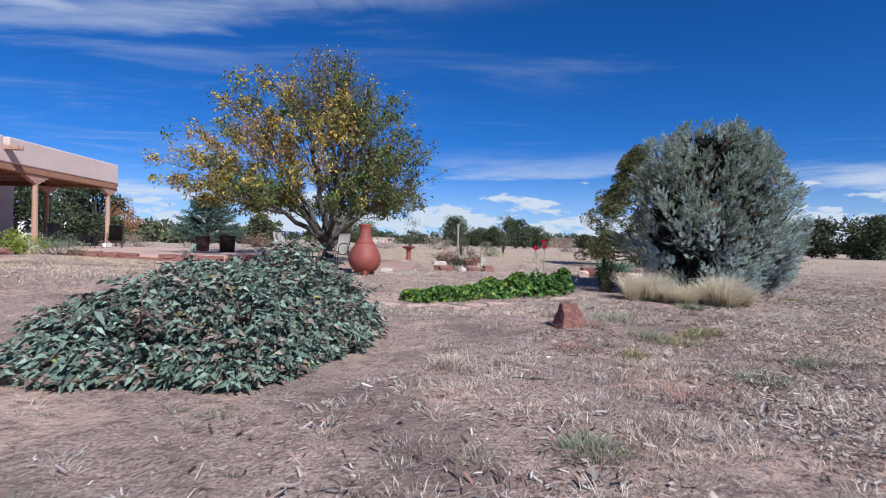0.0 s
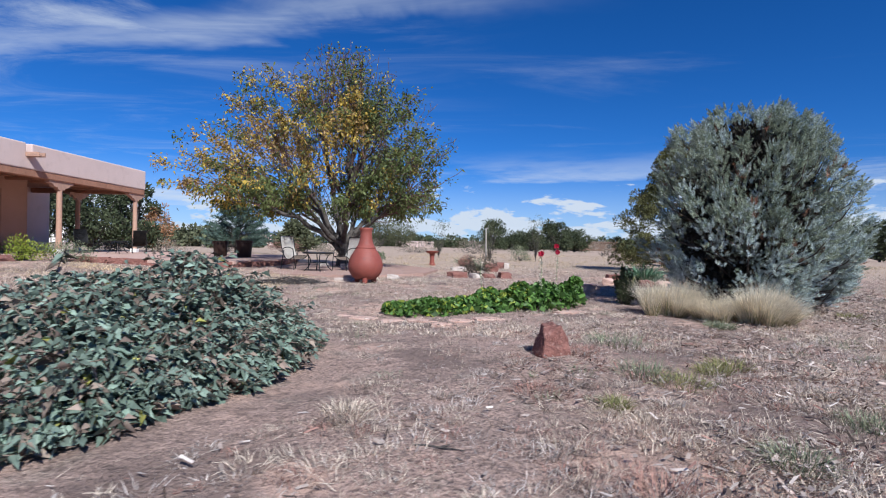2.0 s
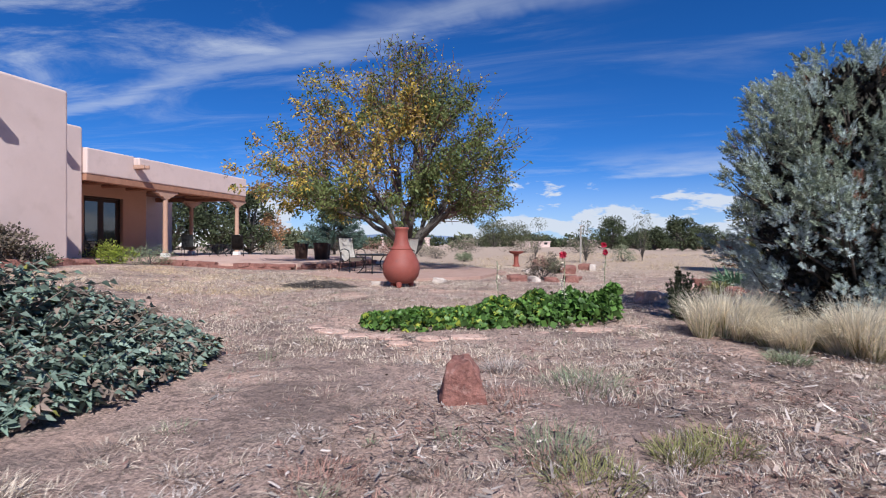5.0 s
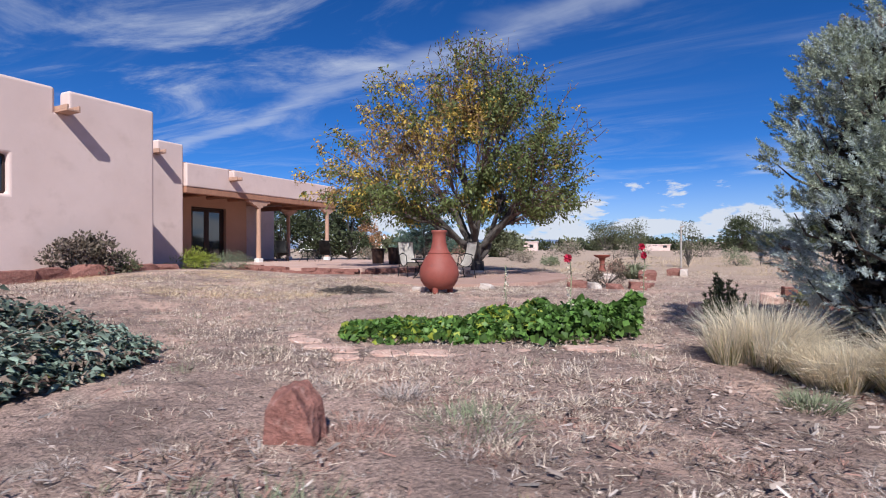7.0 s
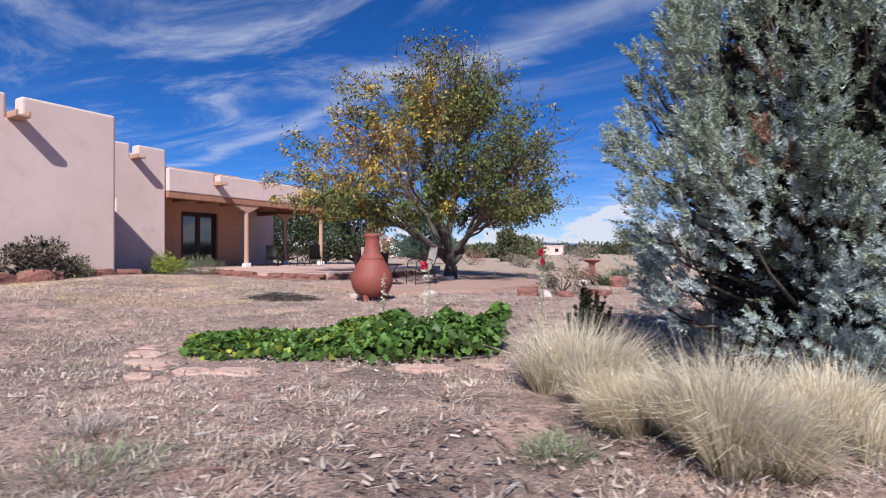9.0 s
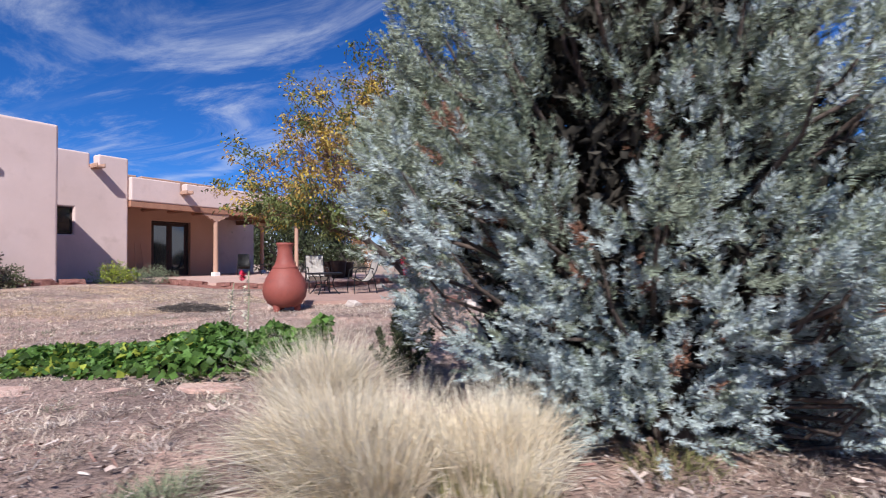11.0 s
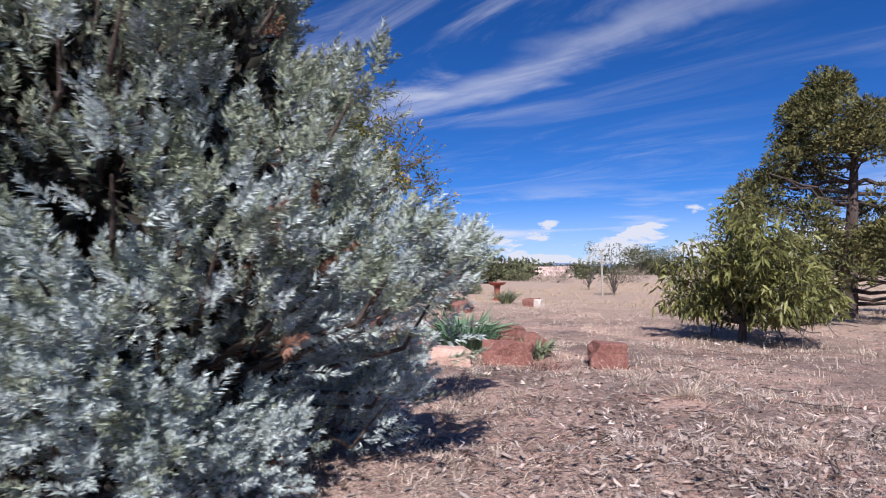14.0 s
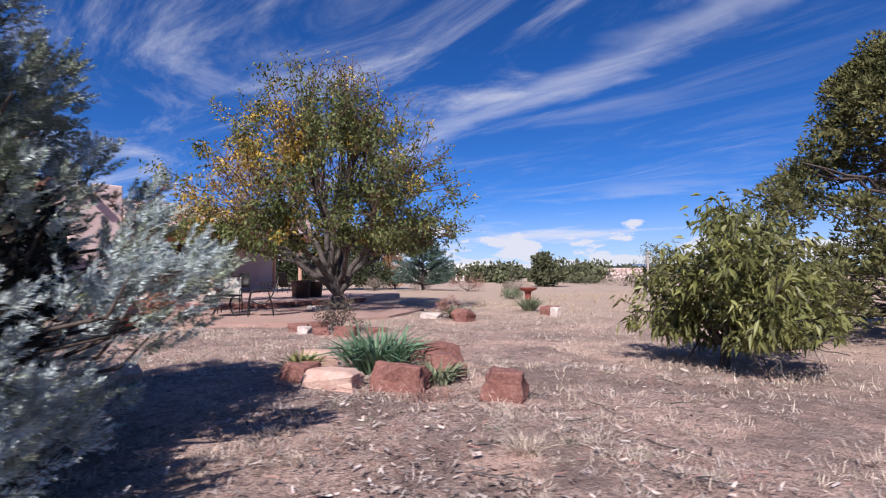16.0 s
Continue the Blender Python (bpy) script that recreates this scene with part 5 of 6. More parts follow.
def bird_bath(x, y):
    t = thing("bird_bath", on_ground(x, y), "terracotta pedestal bird bath standing on the dry ground", "bird bath")
    smooth(part("pedestal", lathe([(0.17, 0), (0.17, 0.06), (0.13, 0.09), (0.105, 0.2), (0.1, 0.42), (0.125, 0.52), (0.14, 0.56)], 24), M_CLAY, t))
    smooth(part("basin", lathe([(0.12, 0.56), (0.26, 0.6), (0.33, 0.66), (0.335, 0.69), (0.3, 0.69), (0.22, 0.635), (0.05, 0.62)], 28), M_CLAY, t, "shallow round clay basin"))


bird_bath(-2.1, 26.2)


def stone(name, x, y, size, seed, material, label, turn=0, sink=0.03, tip=(0, 0), group="", chips=5):
    ob = part(name, rock(size, seed, 2, 0.1, chips), material)
    ob.matrix_world = pose(x, y, gz(x, y) - sink, tip[0], tip[1], turn)
    return tagged(ob, label, "stone", group)


marker = stone("upright_stone", 1.7, 6.75, (0.28, 0.2, 0.31), 3, M_REDSTONE, "upright red sandstone marker set in the dry grass", 20, 0.05)
for v in marker.data.vertices:
    # it narrows to a blunt point
    v.co.x *= 1 - 0.5 * max(0.0, v.co.z / 0.31 - 0.25)
stone("square_stone", 6.33, 15.05, (0.36, 0.34, 0.27), 17, M_REDSTONE, "squared red sandstone block on bare ground", 28, 0.04, chips=3)
stone("white_rock", -1.55, 15.0, (0.3, 0.2, 0.14), 23, M_WHITESTONE, "small white rock by the paving edge")
stone("white_rock", -2.55, 13.9, (0.34, 0.2, 0.1), 24, M_WHITESTONE, "flat pale rock beside the chiminea")
stone("white_rock", -4.1, 19.2, (0.36, 0.26, 0.16), 26, M_WHITESTONE, "pale rock at the foot of the autumn tree")
stone("white_rock", -4.9, 19.3, (0.3, 0.2, 0.14), 27, M_WHITESTONE, "pale rock near the tree trunk")
for x, y, sx, sy, sz, turn, s, m in ((4.42, 14.1, 0.42, 0.3, 0.26, 20, 31, M_REDSTONE), (4.92, 14.2, 0.62, 0.34, 0.24, 32, 32, M_PINKSTONE), (5.42, 14.6, 0.6, 0.3, 0.32, 28, 33, M_REDSTONE), (5.35, 15.25, 0.4, 0.36, 0.34, 75, 34, M_REDSTONE),
                                     (4.75, 15.75, 0.5, 0.4, 0.36, 60, 35, M_REDSTONE), (4.1, 15.7, 0.46, 0.36, 0.3, 10, 36, M_REDSTONE), (3.75, 14.7, 0.44, 0.3, 0.26, 80, 37, M_PINKSTONE)):
    stone("bed_stone", x, y, (sx * 0.86, sy * 0.86, sz * 0.84), s, m, "rough sandstone block edging the strap-leaf bed", turn, 0.05, group="stones round the strap-leaf bed")
for x, y, sx, sz, turn, s, m in ((0.05, 16.35, 0.5, 0.26, 10, 51, M_REDSTONE), (0.5, 16.2, 0.26, 0.24, 40, 52, M_WHITESTONE), (0.85, 16.35, 0.4, 0.22, -20, 53, M_REDSTONE), (1.3, 16.6, 0.42, 0.28, 30, 54, M_REDSTONE), (-0.2, 16.9, 0.4, 0.24, 70, 55, M_REDSTONE), (1.35, 17.2, 0.42, 0.2, 80, 56, M_REDSTONE)):
    stone("bed_stone", x, y, (sx * 0.85, 0.26, sz * 0.72), s, m, "sandstone block round the dry shrub", turn, 0.04, group="stones round the dry shrub")
stone("dark_stone", 0.85, 20.0, (0.45, 0.4, 0.3), 61, M_REDSTONE, "brown boulder beside a low shrub", 10)
stone("pale_stone", -0.3, 20.05, (0.5, 0.3, 0.16), 62, M_WHITESTONE, "flat pale rock below a low shrub", 15)
stone("dark_stone", 1.1, 23.0, (0.4, 0.3, 0.26), 63, M_REDSTONE, "brown rock near the bird bath", 0)
stone("white_rock", 1.4, 22.85, (0.2, 0.2, 0.24), 64, M_WHITESTONE, "small pale rock against a brown one", 0)
stone("red_stone", 3.0, 12.8, (0.42, 0.3, 0.2), 66, M_PINKSTONE, "flat sandstone in the juniper's shade", 20)
for i in range(7):
    x, y = -9.9 + 0.18 * (i % 2) - 0.3 * max(0, i - 3), 8.3 + i * 0.78
    stone("border_stone", x, y, (0.85 if i < 4 else 0.6, 0.42, 0.34 if i < 4 else 0.24), 70 + i, M_REDSTONE, "low red sandstone bordering the house bed", 84 + 9 * (i % 3), 0.08, group="stones along the house bed")


def flagstone(x, y, sx, sy, seed, turn):
    r = random.Random(seed)
    bm = bmesh.new()
    n = 7
    ring = [(math.cos(2 * math.pi * i / n) * sx * r.uniform(0.8, 1.1), math.sin(2 * math.pi * i / n) * sy * r.uniform(0.8, 1.1)) for i in range(n)]
    low = [bm.verts.new((a, b, 0)) for a, b in ring]
    top = [bm.verts.new((a * 0.97, b * 0.97, 0.06)) for a, b in ring]
    bm.faces.new(top), bm.faces.new(list(reversed(low)))
    for i in range(n):
        bm.faces.new((low[i], low[(i + 1) % n], top[(i + 1) % n], top[i]))
    bmesh.ops.bevel(bm, geom=bm.edges[:], offset=0.008, segments=1, affect="EDGES")
    ob = part("flagstone", bm, M_PINKSTONE)
    ob.matrix_world = pose(x, y, gz(x, y) - 0.045, r.uniform(-2, 2), r.uniform(-2, 2), turn)
    tagged(ob, "flat pale pink flagstone sunk in the earth before the green bed", "flagstone", "flagstones before the green bed")


for i, (x, y, sx, sy, turn) in enumerate([(-0.62, 8.95, 0.24, 0.15, 10), (-0.18, 8.75, 0.2, 0.13, 40), (0.25, 8.7, 0.27, 0.15, 5), (0.7, 8.72, 0.2, 0.14, 20), (1.15, 8.95, 0.3, 0.17, 25), (2.25, 9.9, 0.3, 0.18, 30), (1.75, 9.4, 0.16, 0.1, 60), (2.75, 10.25, 0.2, 0.13, 10), (-0.95, 9.2, 0.2, 0.12, 70), (0.5, 8.4, 0.15, 0.1, 15)]):
    flagstone(x, y, sx, sy, 90 + i, turn)


def strap_plant(x, y, r, h, n, material, label, name="strap_leaf_plant"):
    t = thing(name, on_ground(x, y), label, "plant")
    az = RNG.uniform(0, 2 * math.pi, n)
    P = np.stack([np.cos(az) * r * 0.3 * RNG.uniform(0, 1, n), np.sin(az) * r * 0.3 * RNG.uniform(0, 1, n), np.zeros(n)], 1)
    lean = RNG.uniform(0.1, 1.2, n)
    D = unit(np.stack([np.cos(az) * lean, np.sin(az) * lean, np.ones(n)], 1))
    part("leaves", blades("leaves", P, D, h * RNG.uniform(0.7, 1.25, n), 0.028, RNG.uniform(0.1, 0.7, n)), material, t)


strap_plant(4.62, 14.95, 0.9, 0.62, 420, M_YUCCA, "clump of arching green strap leaves in a stone bed")
strap_plant(5.5, 15.0, 0.4, 0.3, 160, M_WEED, "low green tuft between bed stones", "green_tuft")
strap_plant(4.2, 14.25, 0.3, 0.34, 140, M_STRAW_GREEN, "small yellow-green grass tuft among stones", "green_tuft")
strap_plant(0.4, 20.3, 0.5, 0.45, 220, M_WEED, "low olive tuft among rocks", "green_tuft")
strap_plant(-0.35, 24.0, 0.6, 0.6, 260, M_WEED, "green grassy tuft beside the bird bath", "green_tuft")
leafy("dry_shrub", 0.55, 16.95, 0.5, 0.72, M_DARKSHRUB, "grey-brown leafless shrub ringed by stones", "shrub", 4, 1500, 0.07, 0.1, 0.02, lobes=14, aspect=0.2)
leafy("dry_shrub", 0.0, 20.4, 0.4, 0.5, M_RUSTWEED, "small rusty dry shrub among rocks", "shrub", 5, 900, 0.07, 0.1, 0.02, lobes=12, aspect=0.25)
leafy("wall_shrub", -10.0, 10.6, 0.8, 1.0, M_DARKSHRUB, "dark grey-brown shrub against the house wall", "shrub", 6, 2600, 0.085, 0.08, 0.03, lobes=26, aspect=0.6)
leafy("wall_shrub", -9.9, 11.5, 0.45, 0.5, M_FARTREE_B, "low green shrub by the house wall", "shrub", 7, 1200, 0.06, 0.08, 0.02, lobes=14)
leafy("yellow_green_bush", -11.6, 14.35, 0.75, 0.55, M_VINE_YEL, "low bright yellow-green bush below the house corner", "bush", 8, 2200, 0.06, 0.08, 0.02, lobes=22)
leafy("yellow_green_bush", -11.0, 15.2, 0.8, 0.45, M_WEED, "low grey-green bush beside the terrace", "bush", 9, 2200, 0.06, 0.06, 0.02, lobes=22, aspect=0.25)


def hollyhock(x, y, h, seed, flowers):
    t = thing("hollyhock", on_ground(x, y), "tall thin stalk with red flowers and pale seed pods", "flower", "hollyhock stalks")
    rnd = np.random.default_rng(seed)
    pts = [np.array([0, 0, -0.02])]
    for i in range(8):
        pts.append(pts[-1] + np.array([rnd.normal() * 0.012, rnd.normal() * 0.012, (h + 0.02) / 8]))
    part("stalk", tubes("stalk", [(*a, *b, 0.007, 0.006) for a, b in zip(pts, pts[1:])], 6), M_WEED, t)
    n = 40
    P = np.stack([rnd.normal(size=n) * 0.012, rnd.normal(size=n) * 0.012, rnd.uniform(0.3, h * 0.93, n)], 1)
    part("pods", cards("pods", P, unit(rnd.normal(size=(n, 3)) * np.array([1, 1, 0.4])), 0.035, 0.03, 0.3), M_STRAW, t, "pale dry seed pods")["kind"] = "stuff"
    for k in range(flowers):
        n = 16
        a = np.arange(n) / n * 2 * math.pi
        D = unit(np.stack([np.cos(a), np.zeros(n) - 0.35, np.sin(a)], 1))
        D = D @ np.array(pose(0, 0, 0, 0, 0, rnd.uniform(-40, 40)).to_3x3()).T
        c = np.array([0.03 * (k % 2), -0.03, h - 0.04 - 0.11 * k])
        part("flower", cards("flower", np.repeat(c[None], n, 0), D, 0.06, 0.042, 0.15), M_RED, t, "crimson flower")


hollyhock(1.86, 10.49, 0.9, 1, 1)
hollyhock(2.28, 12.25, 1.0, 2, 2)
hollyhock(0.9, 10.9, 0.75, 4, 0)


def sapling(x, y, h, r, seed, label):
    return leafy("sapling", x, y, r, h, M_FARTREE_B, label, "tree", seed, 700, 0.09, 0.18, 0.03, lobes=22)


sapling(-3.2, 37.4, 2.9, 0.9, 12, "thin young tree with sparse leaves in the dry field")
sapling(3.3, 35.3, 3.0, 0.7, 13, "thin young tree with sparse leaves beside a low shrub")
sapling(0.5, 31.2, 2.3, 0.6, 14, "young staked tree with sparse leaves")
stake = part("stake", tubes("stake", [(0, 0, -0.1, 0, 0, 1.85, 0.045, 0.04), (-0.05, 0, 1.84, 0.12, 0, 1.88, 0.04, 0.04)], 8), M_GALV)
stake.matrix_world = on_ground(0.3, 30.4)
tagged(stake, "weathered grey tree stake in the dry field", "stake")


def spruce(x, y, h, r):
    t = thing("blue_spruce", on_ground(x, y), "dense blue-green young spruce beyond the terrace", "tree")
    rnd = np.random.default_rng(40)
    segs, P, D = [(0, 0, -0.1, 0, 0, h * 0.95, 0.1, 0.02)], [], []
    for k in range(210):
        z = h * (0.06 + 0.9 * rnd.uniform() ** 1.15)
        az = rnd.uniform(0, 2 * math.pi)
        reach = r * (1 - (z / h) ** 1.8) * rnd.uniform(0.75, 1.1) + 0.12
        d = unit(np.array([math.cos(az), math.sin(az), rnd.uniform(0.1, 0.55)]))
        a, b = np.array([0, 0, z * 0.9]), np.array([0, 0, z * 0.9]) + d * reach
        segs.append((*a, *b, 0.02, 0.006))
        n = int(60 * reach) + 20
        s = rnd.uniform(0.35, 1.03, n)[:, None]
        P.append(a + (b - a) * s + rnd.normal(size=(n, 3)) * 0.05)
        D.append(unit(d + rnd.normal(size=(n, 3)) * 0.5))
    P, D = np.concatenate(P), np.concatenate(D)
    part("trunk", tubes("trunk", segs, 5), M_BARK, t)
    size = rnd.uniform(0.1, 0.22, len(P))
    part("foliage", cards("foliage", P, D, size, size * 0.22, 0.2), M_SPRUCE, t, "blue-green needles")


spruce(-15.6, 32.8, 3.7, 2.1)

# ---- beyond the garden ----
FAR = [(-28.8, 31.8, 2.6, 5.0, 0), (-26.6, 34.0, 2.6, 5.2, 0), (-24.9, 35.6, 2.0, 4.8, 0), (-30.5, 29.5, 2.6, 4.6, 0), (-18.8, 50.5, 1.6, 3.0, 1), (-32.0, 138, 5.5, 7.5, 1), (-27.0, 140, 4.5, 6.6, 1),
       (-1.0, 112, 3.4, 6.2, 0), (7.0, 108, 3.0, 4.0, 0), (10.5, 95, 2.6, 5.6, 0), (15.0, 104, 3.2, 4.2, 0), (4.0, 120, 4.0, 4.0, 0), (44, 57, 3.0, 4.6, 0), (48, 58, 3.0, 4.4, 0), (52, 60, 3.2, 4.0, 0), (40, 60, 2.6, 4.2, 0), (57, 62, 3.4, 4.0, 0)]
for i, (x, y, r, h, k) in enumerate(FAR):
    leafy("far_tree", x, y, r, h, M_FARTREE_B if k else M_FARTREE, "rounded dark evergreen standing in the dry field" if not k else "rounded grey-green tree standing in the dry field", "tree", 100 + i, 5200, 0.36 if y > 45 else 0.26, 0.12, 0.14, group="trees beyond the garden", lobes=44)
leafy("rust_bush", -23.8, 36.8, 1.1, 3.4, M_ORANGE, "rust-coloured dying conifer beside the green trees", "tree", 131, 1800, 0.2, 0.1, 0.08)
for i, (x, y, r, h, m, label) in enumerate([(-19.5, 27.2, 1.0, 0.7, M_SAGE, "low grey brush behind the terrace"), (-16.8, 33.9, 1.2, 0.9, M_RUSTWEED, "low rusty brush beside the spruce"), (-13.0, 34.2, 1.3, 0.9, M_RUSTWEED, "low rusty brush by the spruce"), (-19.5, 31.8, 1.2, 0.8, M_SAGE, "low grey brush near the spruce"),
                                            (-11.0, 36.5, 0.9, 0.7, M_SAGE, "low grey brush in the field"), (-8.5, 33.0, 0.7, 0.6, M_SAGE, "low grey brush in the field"), (2.3, 34.0, 0.7, 0.9, M_WEED, "green field shrub near a sapling"), (-5.6, 29.5, 0.5, 0.45, M_WEED, "small green field plant"),
                                            (-13.6, 55, 2.4, 1.2, M_SAGE, "grey brush in the field"), (-8.0, 58, 2.6, 1.1, M_SAGE, "grey brush in the field"), (-2.0, 60, 2.4, 1.2, M_SAGE, "grey brush in the field"), (-22, 62, 2.4, 1.3, M_FARTREE_B, "olive brush in the field"), (12, 60, 2.0, 1.4, M_SAGE, "grey brush in the field")]):
    leafy("field_brush", x, y, r, h, m, label, "shrub", 150 + i, 1100, 0.1 if y < 40 else 0.2, 0.08, 0.02, lobes=18, aspect=0.3)


def far_hedge(name, a, b, n, h, seed, material, label):
    """A distant belt of trees as one mass of clumps."""
    rnd = np.random.default_rng(seed)
    P, S = [], []
    for i in range(n):
        f = rnd.uniform()
        c = np.array(a) * (1 - f) + np.array(b) * f + rnd.normal(size=2) * 5
        hh = h * rnd.uniform(0.45, 1.15)
        m = 260
        d = unit(rnd.normal(size=(m, 3)))
        P.append(np.array([c[0], c[1], hh * 0.45]) + d * np.array([hh * 0.75, hh * 0.75, hh * 0.5]) * rnd.uniform(0.5, 1.0, (m, 1)))
    P = np.concatenate(P)
    P[:, 2] = np.maximum(P[:, 2], 0.05)
    D = unit(rnd.normal(size=P.shape) + np.array([0, 0, 0.3]))
    size = rnd.uniform(0.5, 1.2, len(P)) * h * 0.24
    tagged(part(name, cards(name, P, D, size, size * 0.6, 0.2), material), label, "trees", kind="stuff")


far_hedge("far_woods", (-160, 150), (-40, 190), 60, 4.5, 1, M_FARTREE, "distant belt of dark evergreens on the horizon")
far_hedge("far_woods", (-45, 200), (60, 190), 70, 5.0, 2, M_FARTREE, "distant belt of dark evergreens on the horizon")
far_hedge("far_woods", (60, 150), (200, 120), 70, 5.0, 3, M_FARTREE, "distant belt of dark evergreens on the horizon")
far_hedge("far_woods", (-230, 60), (-140, 150), 40, 5.0, 4, M_FARTREE_B, "distant belt of olive trees on the horizon")
far_hedge("far_woods", (-52, 68), (-26, 78), 22, 3.2, 5, M_FARTREE_B, "belt of green brush beyond the field")


def far_house(x, y, turn, w, d, h, wall_mat, label, flat=True):
    t = thing("far_house", pose(x, y, 0, 0, 0, turn), label, "house", "far houses")
    part("wall", a_box((-w / 2, -d / 2, -0.3), (w / 2, d / 2, h), 0.08), wall_mat, t)
    part("wall", a_box((-w * 0.2, -d / 2 - 1.5, -0.3), (w * 0.25, -d / 2 + 0.02, h * 0.8), 0.08), wall_mat, t)
    part("roof", a_box((-w / 2 - 0.3, -d / 2 - 0.3, h - 0.25), (w / 2 + 0.3, d / 2 + 0.3, h + 0.12), 0.05), M_ROOFBROWN if not flat else wall_mat, t)
    for k in range(4):
        u = -w / 2 + w * (k + 0.5) / 4
        wd = part("window", a_box((u - 0.6, -d / 2 - 0.06, 1.0), (u + 0.6, -d / 2 + 0.1, 2.1), 0.02), M_DARKWOOD, t)
        part("pane", a_box((u - 0.52, -d / 2 - 0.075, 1.08), (u + 0.52, -d / 2 - 0.062, 2.02)), M_GLASS, wd)


far_house(-78, 100, 35, 14, 8, 3.6, M_WHITE, "white flat-roofed house far across the field")
far_house(-92, 96, 35, 8, 6, 3.0, M_WHITE, "small white flat-roofed outbuilding far across the field")
far_house(27, 165, 0, 16, 8, 2.8, M_ROOFBROWN, "brown-roofed house far across the field", False)
far_house(-30, 185, 10, 12, 6, 2.0, M_STUCCO, "long pale building on the horizon")
far_house(-14, 210, 10, 12, 7, 2.8, M_STUCCO, "pale stucco house on the horizon")
far_house(-70, 165, 20, 16, 7, 3.0, M_STUCCO, "pale house on the horizon between trees")


def hills():
    """Low hills at the edge of sight; the distance haze is painted in as blue."""
    n = 240
    az = np.linspace(-1.75, 1.4, n)
    R = 2450.0
    h = np.array([max(4.0, 26 + 40 * noise.noise(Vector((a * 3.1, 0.3, 0))) + 14 * noise.noise(Vector((a * 11, 1.3, 0)))) for a in az])
    low = np.stack([np.sin(az) * (R - 250), np.cos(az) * (R - 250), np.full(n, -2.0)], 1)
    top = np.stack([np.sin(az) * R, np.cos(az) * R, h], 1)
    rear = np.stack([np.sin(az) * (R + 300), np.cos(az) * (R + 300), np.full(n, -2.0)], 1)
    i = np.arange(n - 1)[:, None]
    F = np.concatenate([i + np.array([[0, 1, n + 1, n]]), i + np.array([[n, n + 1, 2 * n + 1, 2 * n]])])
    m = mat("hill_haze_blue", (0.16, 0.22, 0.33), (0.19, 0.25, 0.35), 0.002, 1.0, 0.0, 0.01, 0.1)
    tagged(part("backdrop", mesh_from("backdrop", np.concatenate([low, top, rear]), F), m), "low hills on the horizon, distance haze put into their blue colour", "hills", kind="structure")


hills()


# ---- ground cover ----
def stuff(name, me, material, label, category):
    tagged(part(name, me, material), label, category, kind="stuff")


def free(X, Y):
    """Keeps loose cover off the terrace, the house and the mound."""
    return ~((X < -6.6) & (Y > 15.6)) & ~((X < -10.6) & (Y < 13)) & (((X + 1.22) / 1.45) ** 2 + ((Y - 5.48) / 1.7) ** 2 > 1)


WAY = np.array([(0.48, 1.0), (1.6, 2.35), (2.7, 3.7), (4.36, 5.75), (5.85, 7.5), (7.1, 8.35), (7.8, 9.15), (8.5, 10.3), (9.25, 11.65)])


def scatter(n, lo, hi, near=0.0):
    """Points over a stretch of the plan; near: the share that lies close to the way walked."""
    X, Y = RNG.uniform(lo[0], hi[0], n), RNG.uniform(lo[1], hi[1], n)
    k = int(n * near)
    if k:
        i, f = RNG.integers(0, len(WAY) - 1, k), RNG.uniform(size=(k, 1))
        p = WAY[i] * (1 - f) + WAY[i + 1] * f
        d = np.abs(RNG.normal(size=k)) * 2.6 + 0.6
        a = RNG.uniform(-0.5, 2.2, k)
        X[:k], Y[:k] = p[:, 0] + np.cos(a) * d, p[:, 1] + np.sin(a) * d
    ok = free(X, Y)
    return X[ok], Y[ok]


def patchy(X, Y, k, off, lo=-0.05, hi=0.35):
    v = np.array([noise.noise(Vector((a * k + off, b * k, off))) for a, b in zip(X, Y)])
    return np.clip((v - lo) / (hi - lo), 0, 1)


def lying(X, Y, size, width, lift, tilt):
    n = len(X)
    az = RNG.uniform(0, 2 * math.pi, n)
    D = unit(np.stack([np.cos(az), np.sin(az), RNG.normal(size=n) * tilt], 1))
    P = np.stack([X, Y, height(X, Y) + RNG.uniform(0.005, lift, n)], 1)
    return P, D


def litter():
    """Dead stalks, flakes of straw and bark over the earth, thick and thin in patches."""
    X, Y = scatter(300000, (-8, -0.5), (13, 22), 0.55)
    dens = 0.05 + 0.95 * patchy(X, Y, 0.9, 3.3, -0.25, 0.2) * (0.35 + 0.65 * patchy(X, Y, 3.2, 6.3, -0.3, 0.15))
    keep = RNG.uniform(size=len(X)) < dens
    X, Y = X[keep], Y[keep]
    P, D = lying(X, Y, 1, 1, 0.04, 0.3)
    size = 0.018 + 0.07 * RNG.uniform(size=len(X)) ** 2.4
    kind = patchy(X, Y, 0.55, 12.7, -0.3, 0.3)
    pick = RNG.uniform(size=len(X)) * 0.75 + kind * 0.25
    for name, sel, material, w, label in (("straw_litter", pick < 0.5, M_DRY, 0.05, "broken dry straw lying on the earth"), ("grey_litter", (pick >= 0.5) & (pick < 0.64), M_GREYLITTER, 0.2, "grey flakes of bark and dead leaves on the earth"),
                                          ("rust_litter", (pick >= 0.64) & (pick < 0.72), M_RUSTWEED, 0.16, "rust-brown dead weed scraps on the earth"),
                                          ("dark_litter", pick >= 0.72, M_DARKLITTER, 0.16, "dark brown dead leaf scraps on the earth")):
        stuff(name, flakes(name, P[sel], D[sel], size[sel] * (1.2 if w < 0.1 else 1.0), size[sel] * w), material, label, "litter")


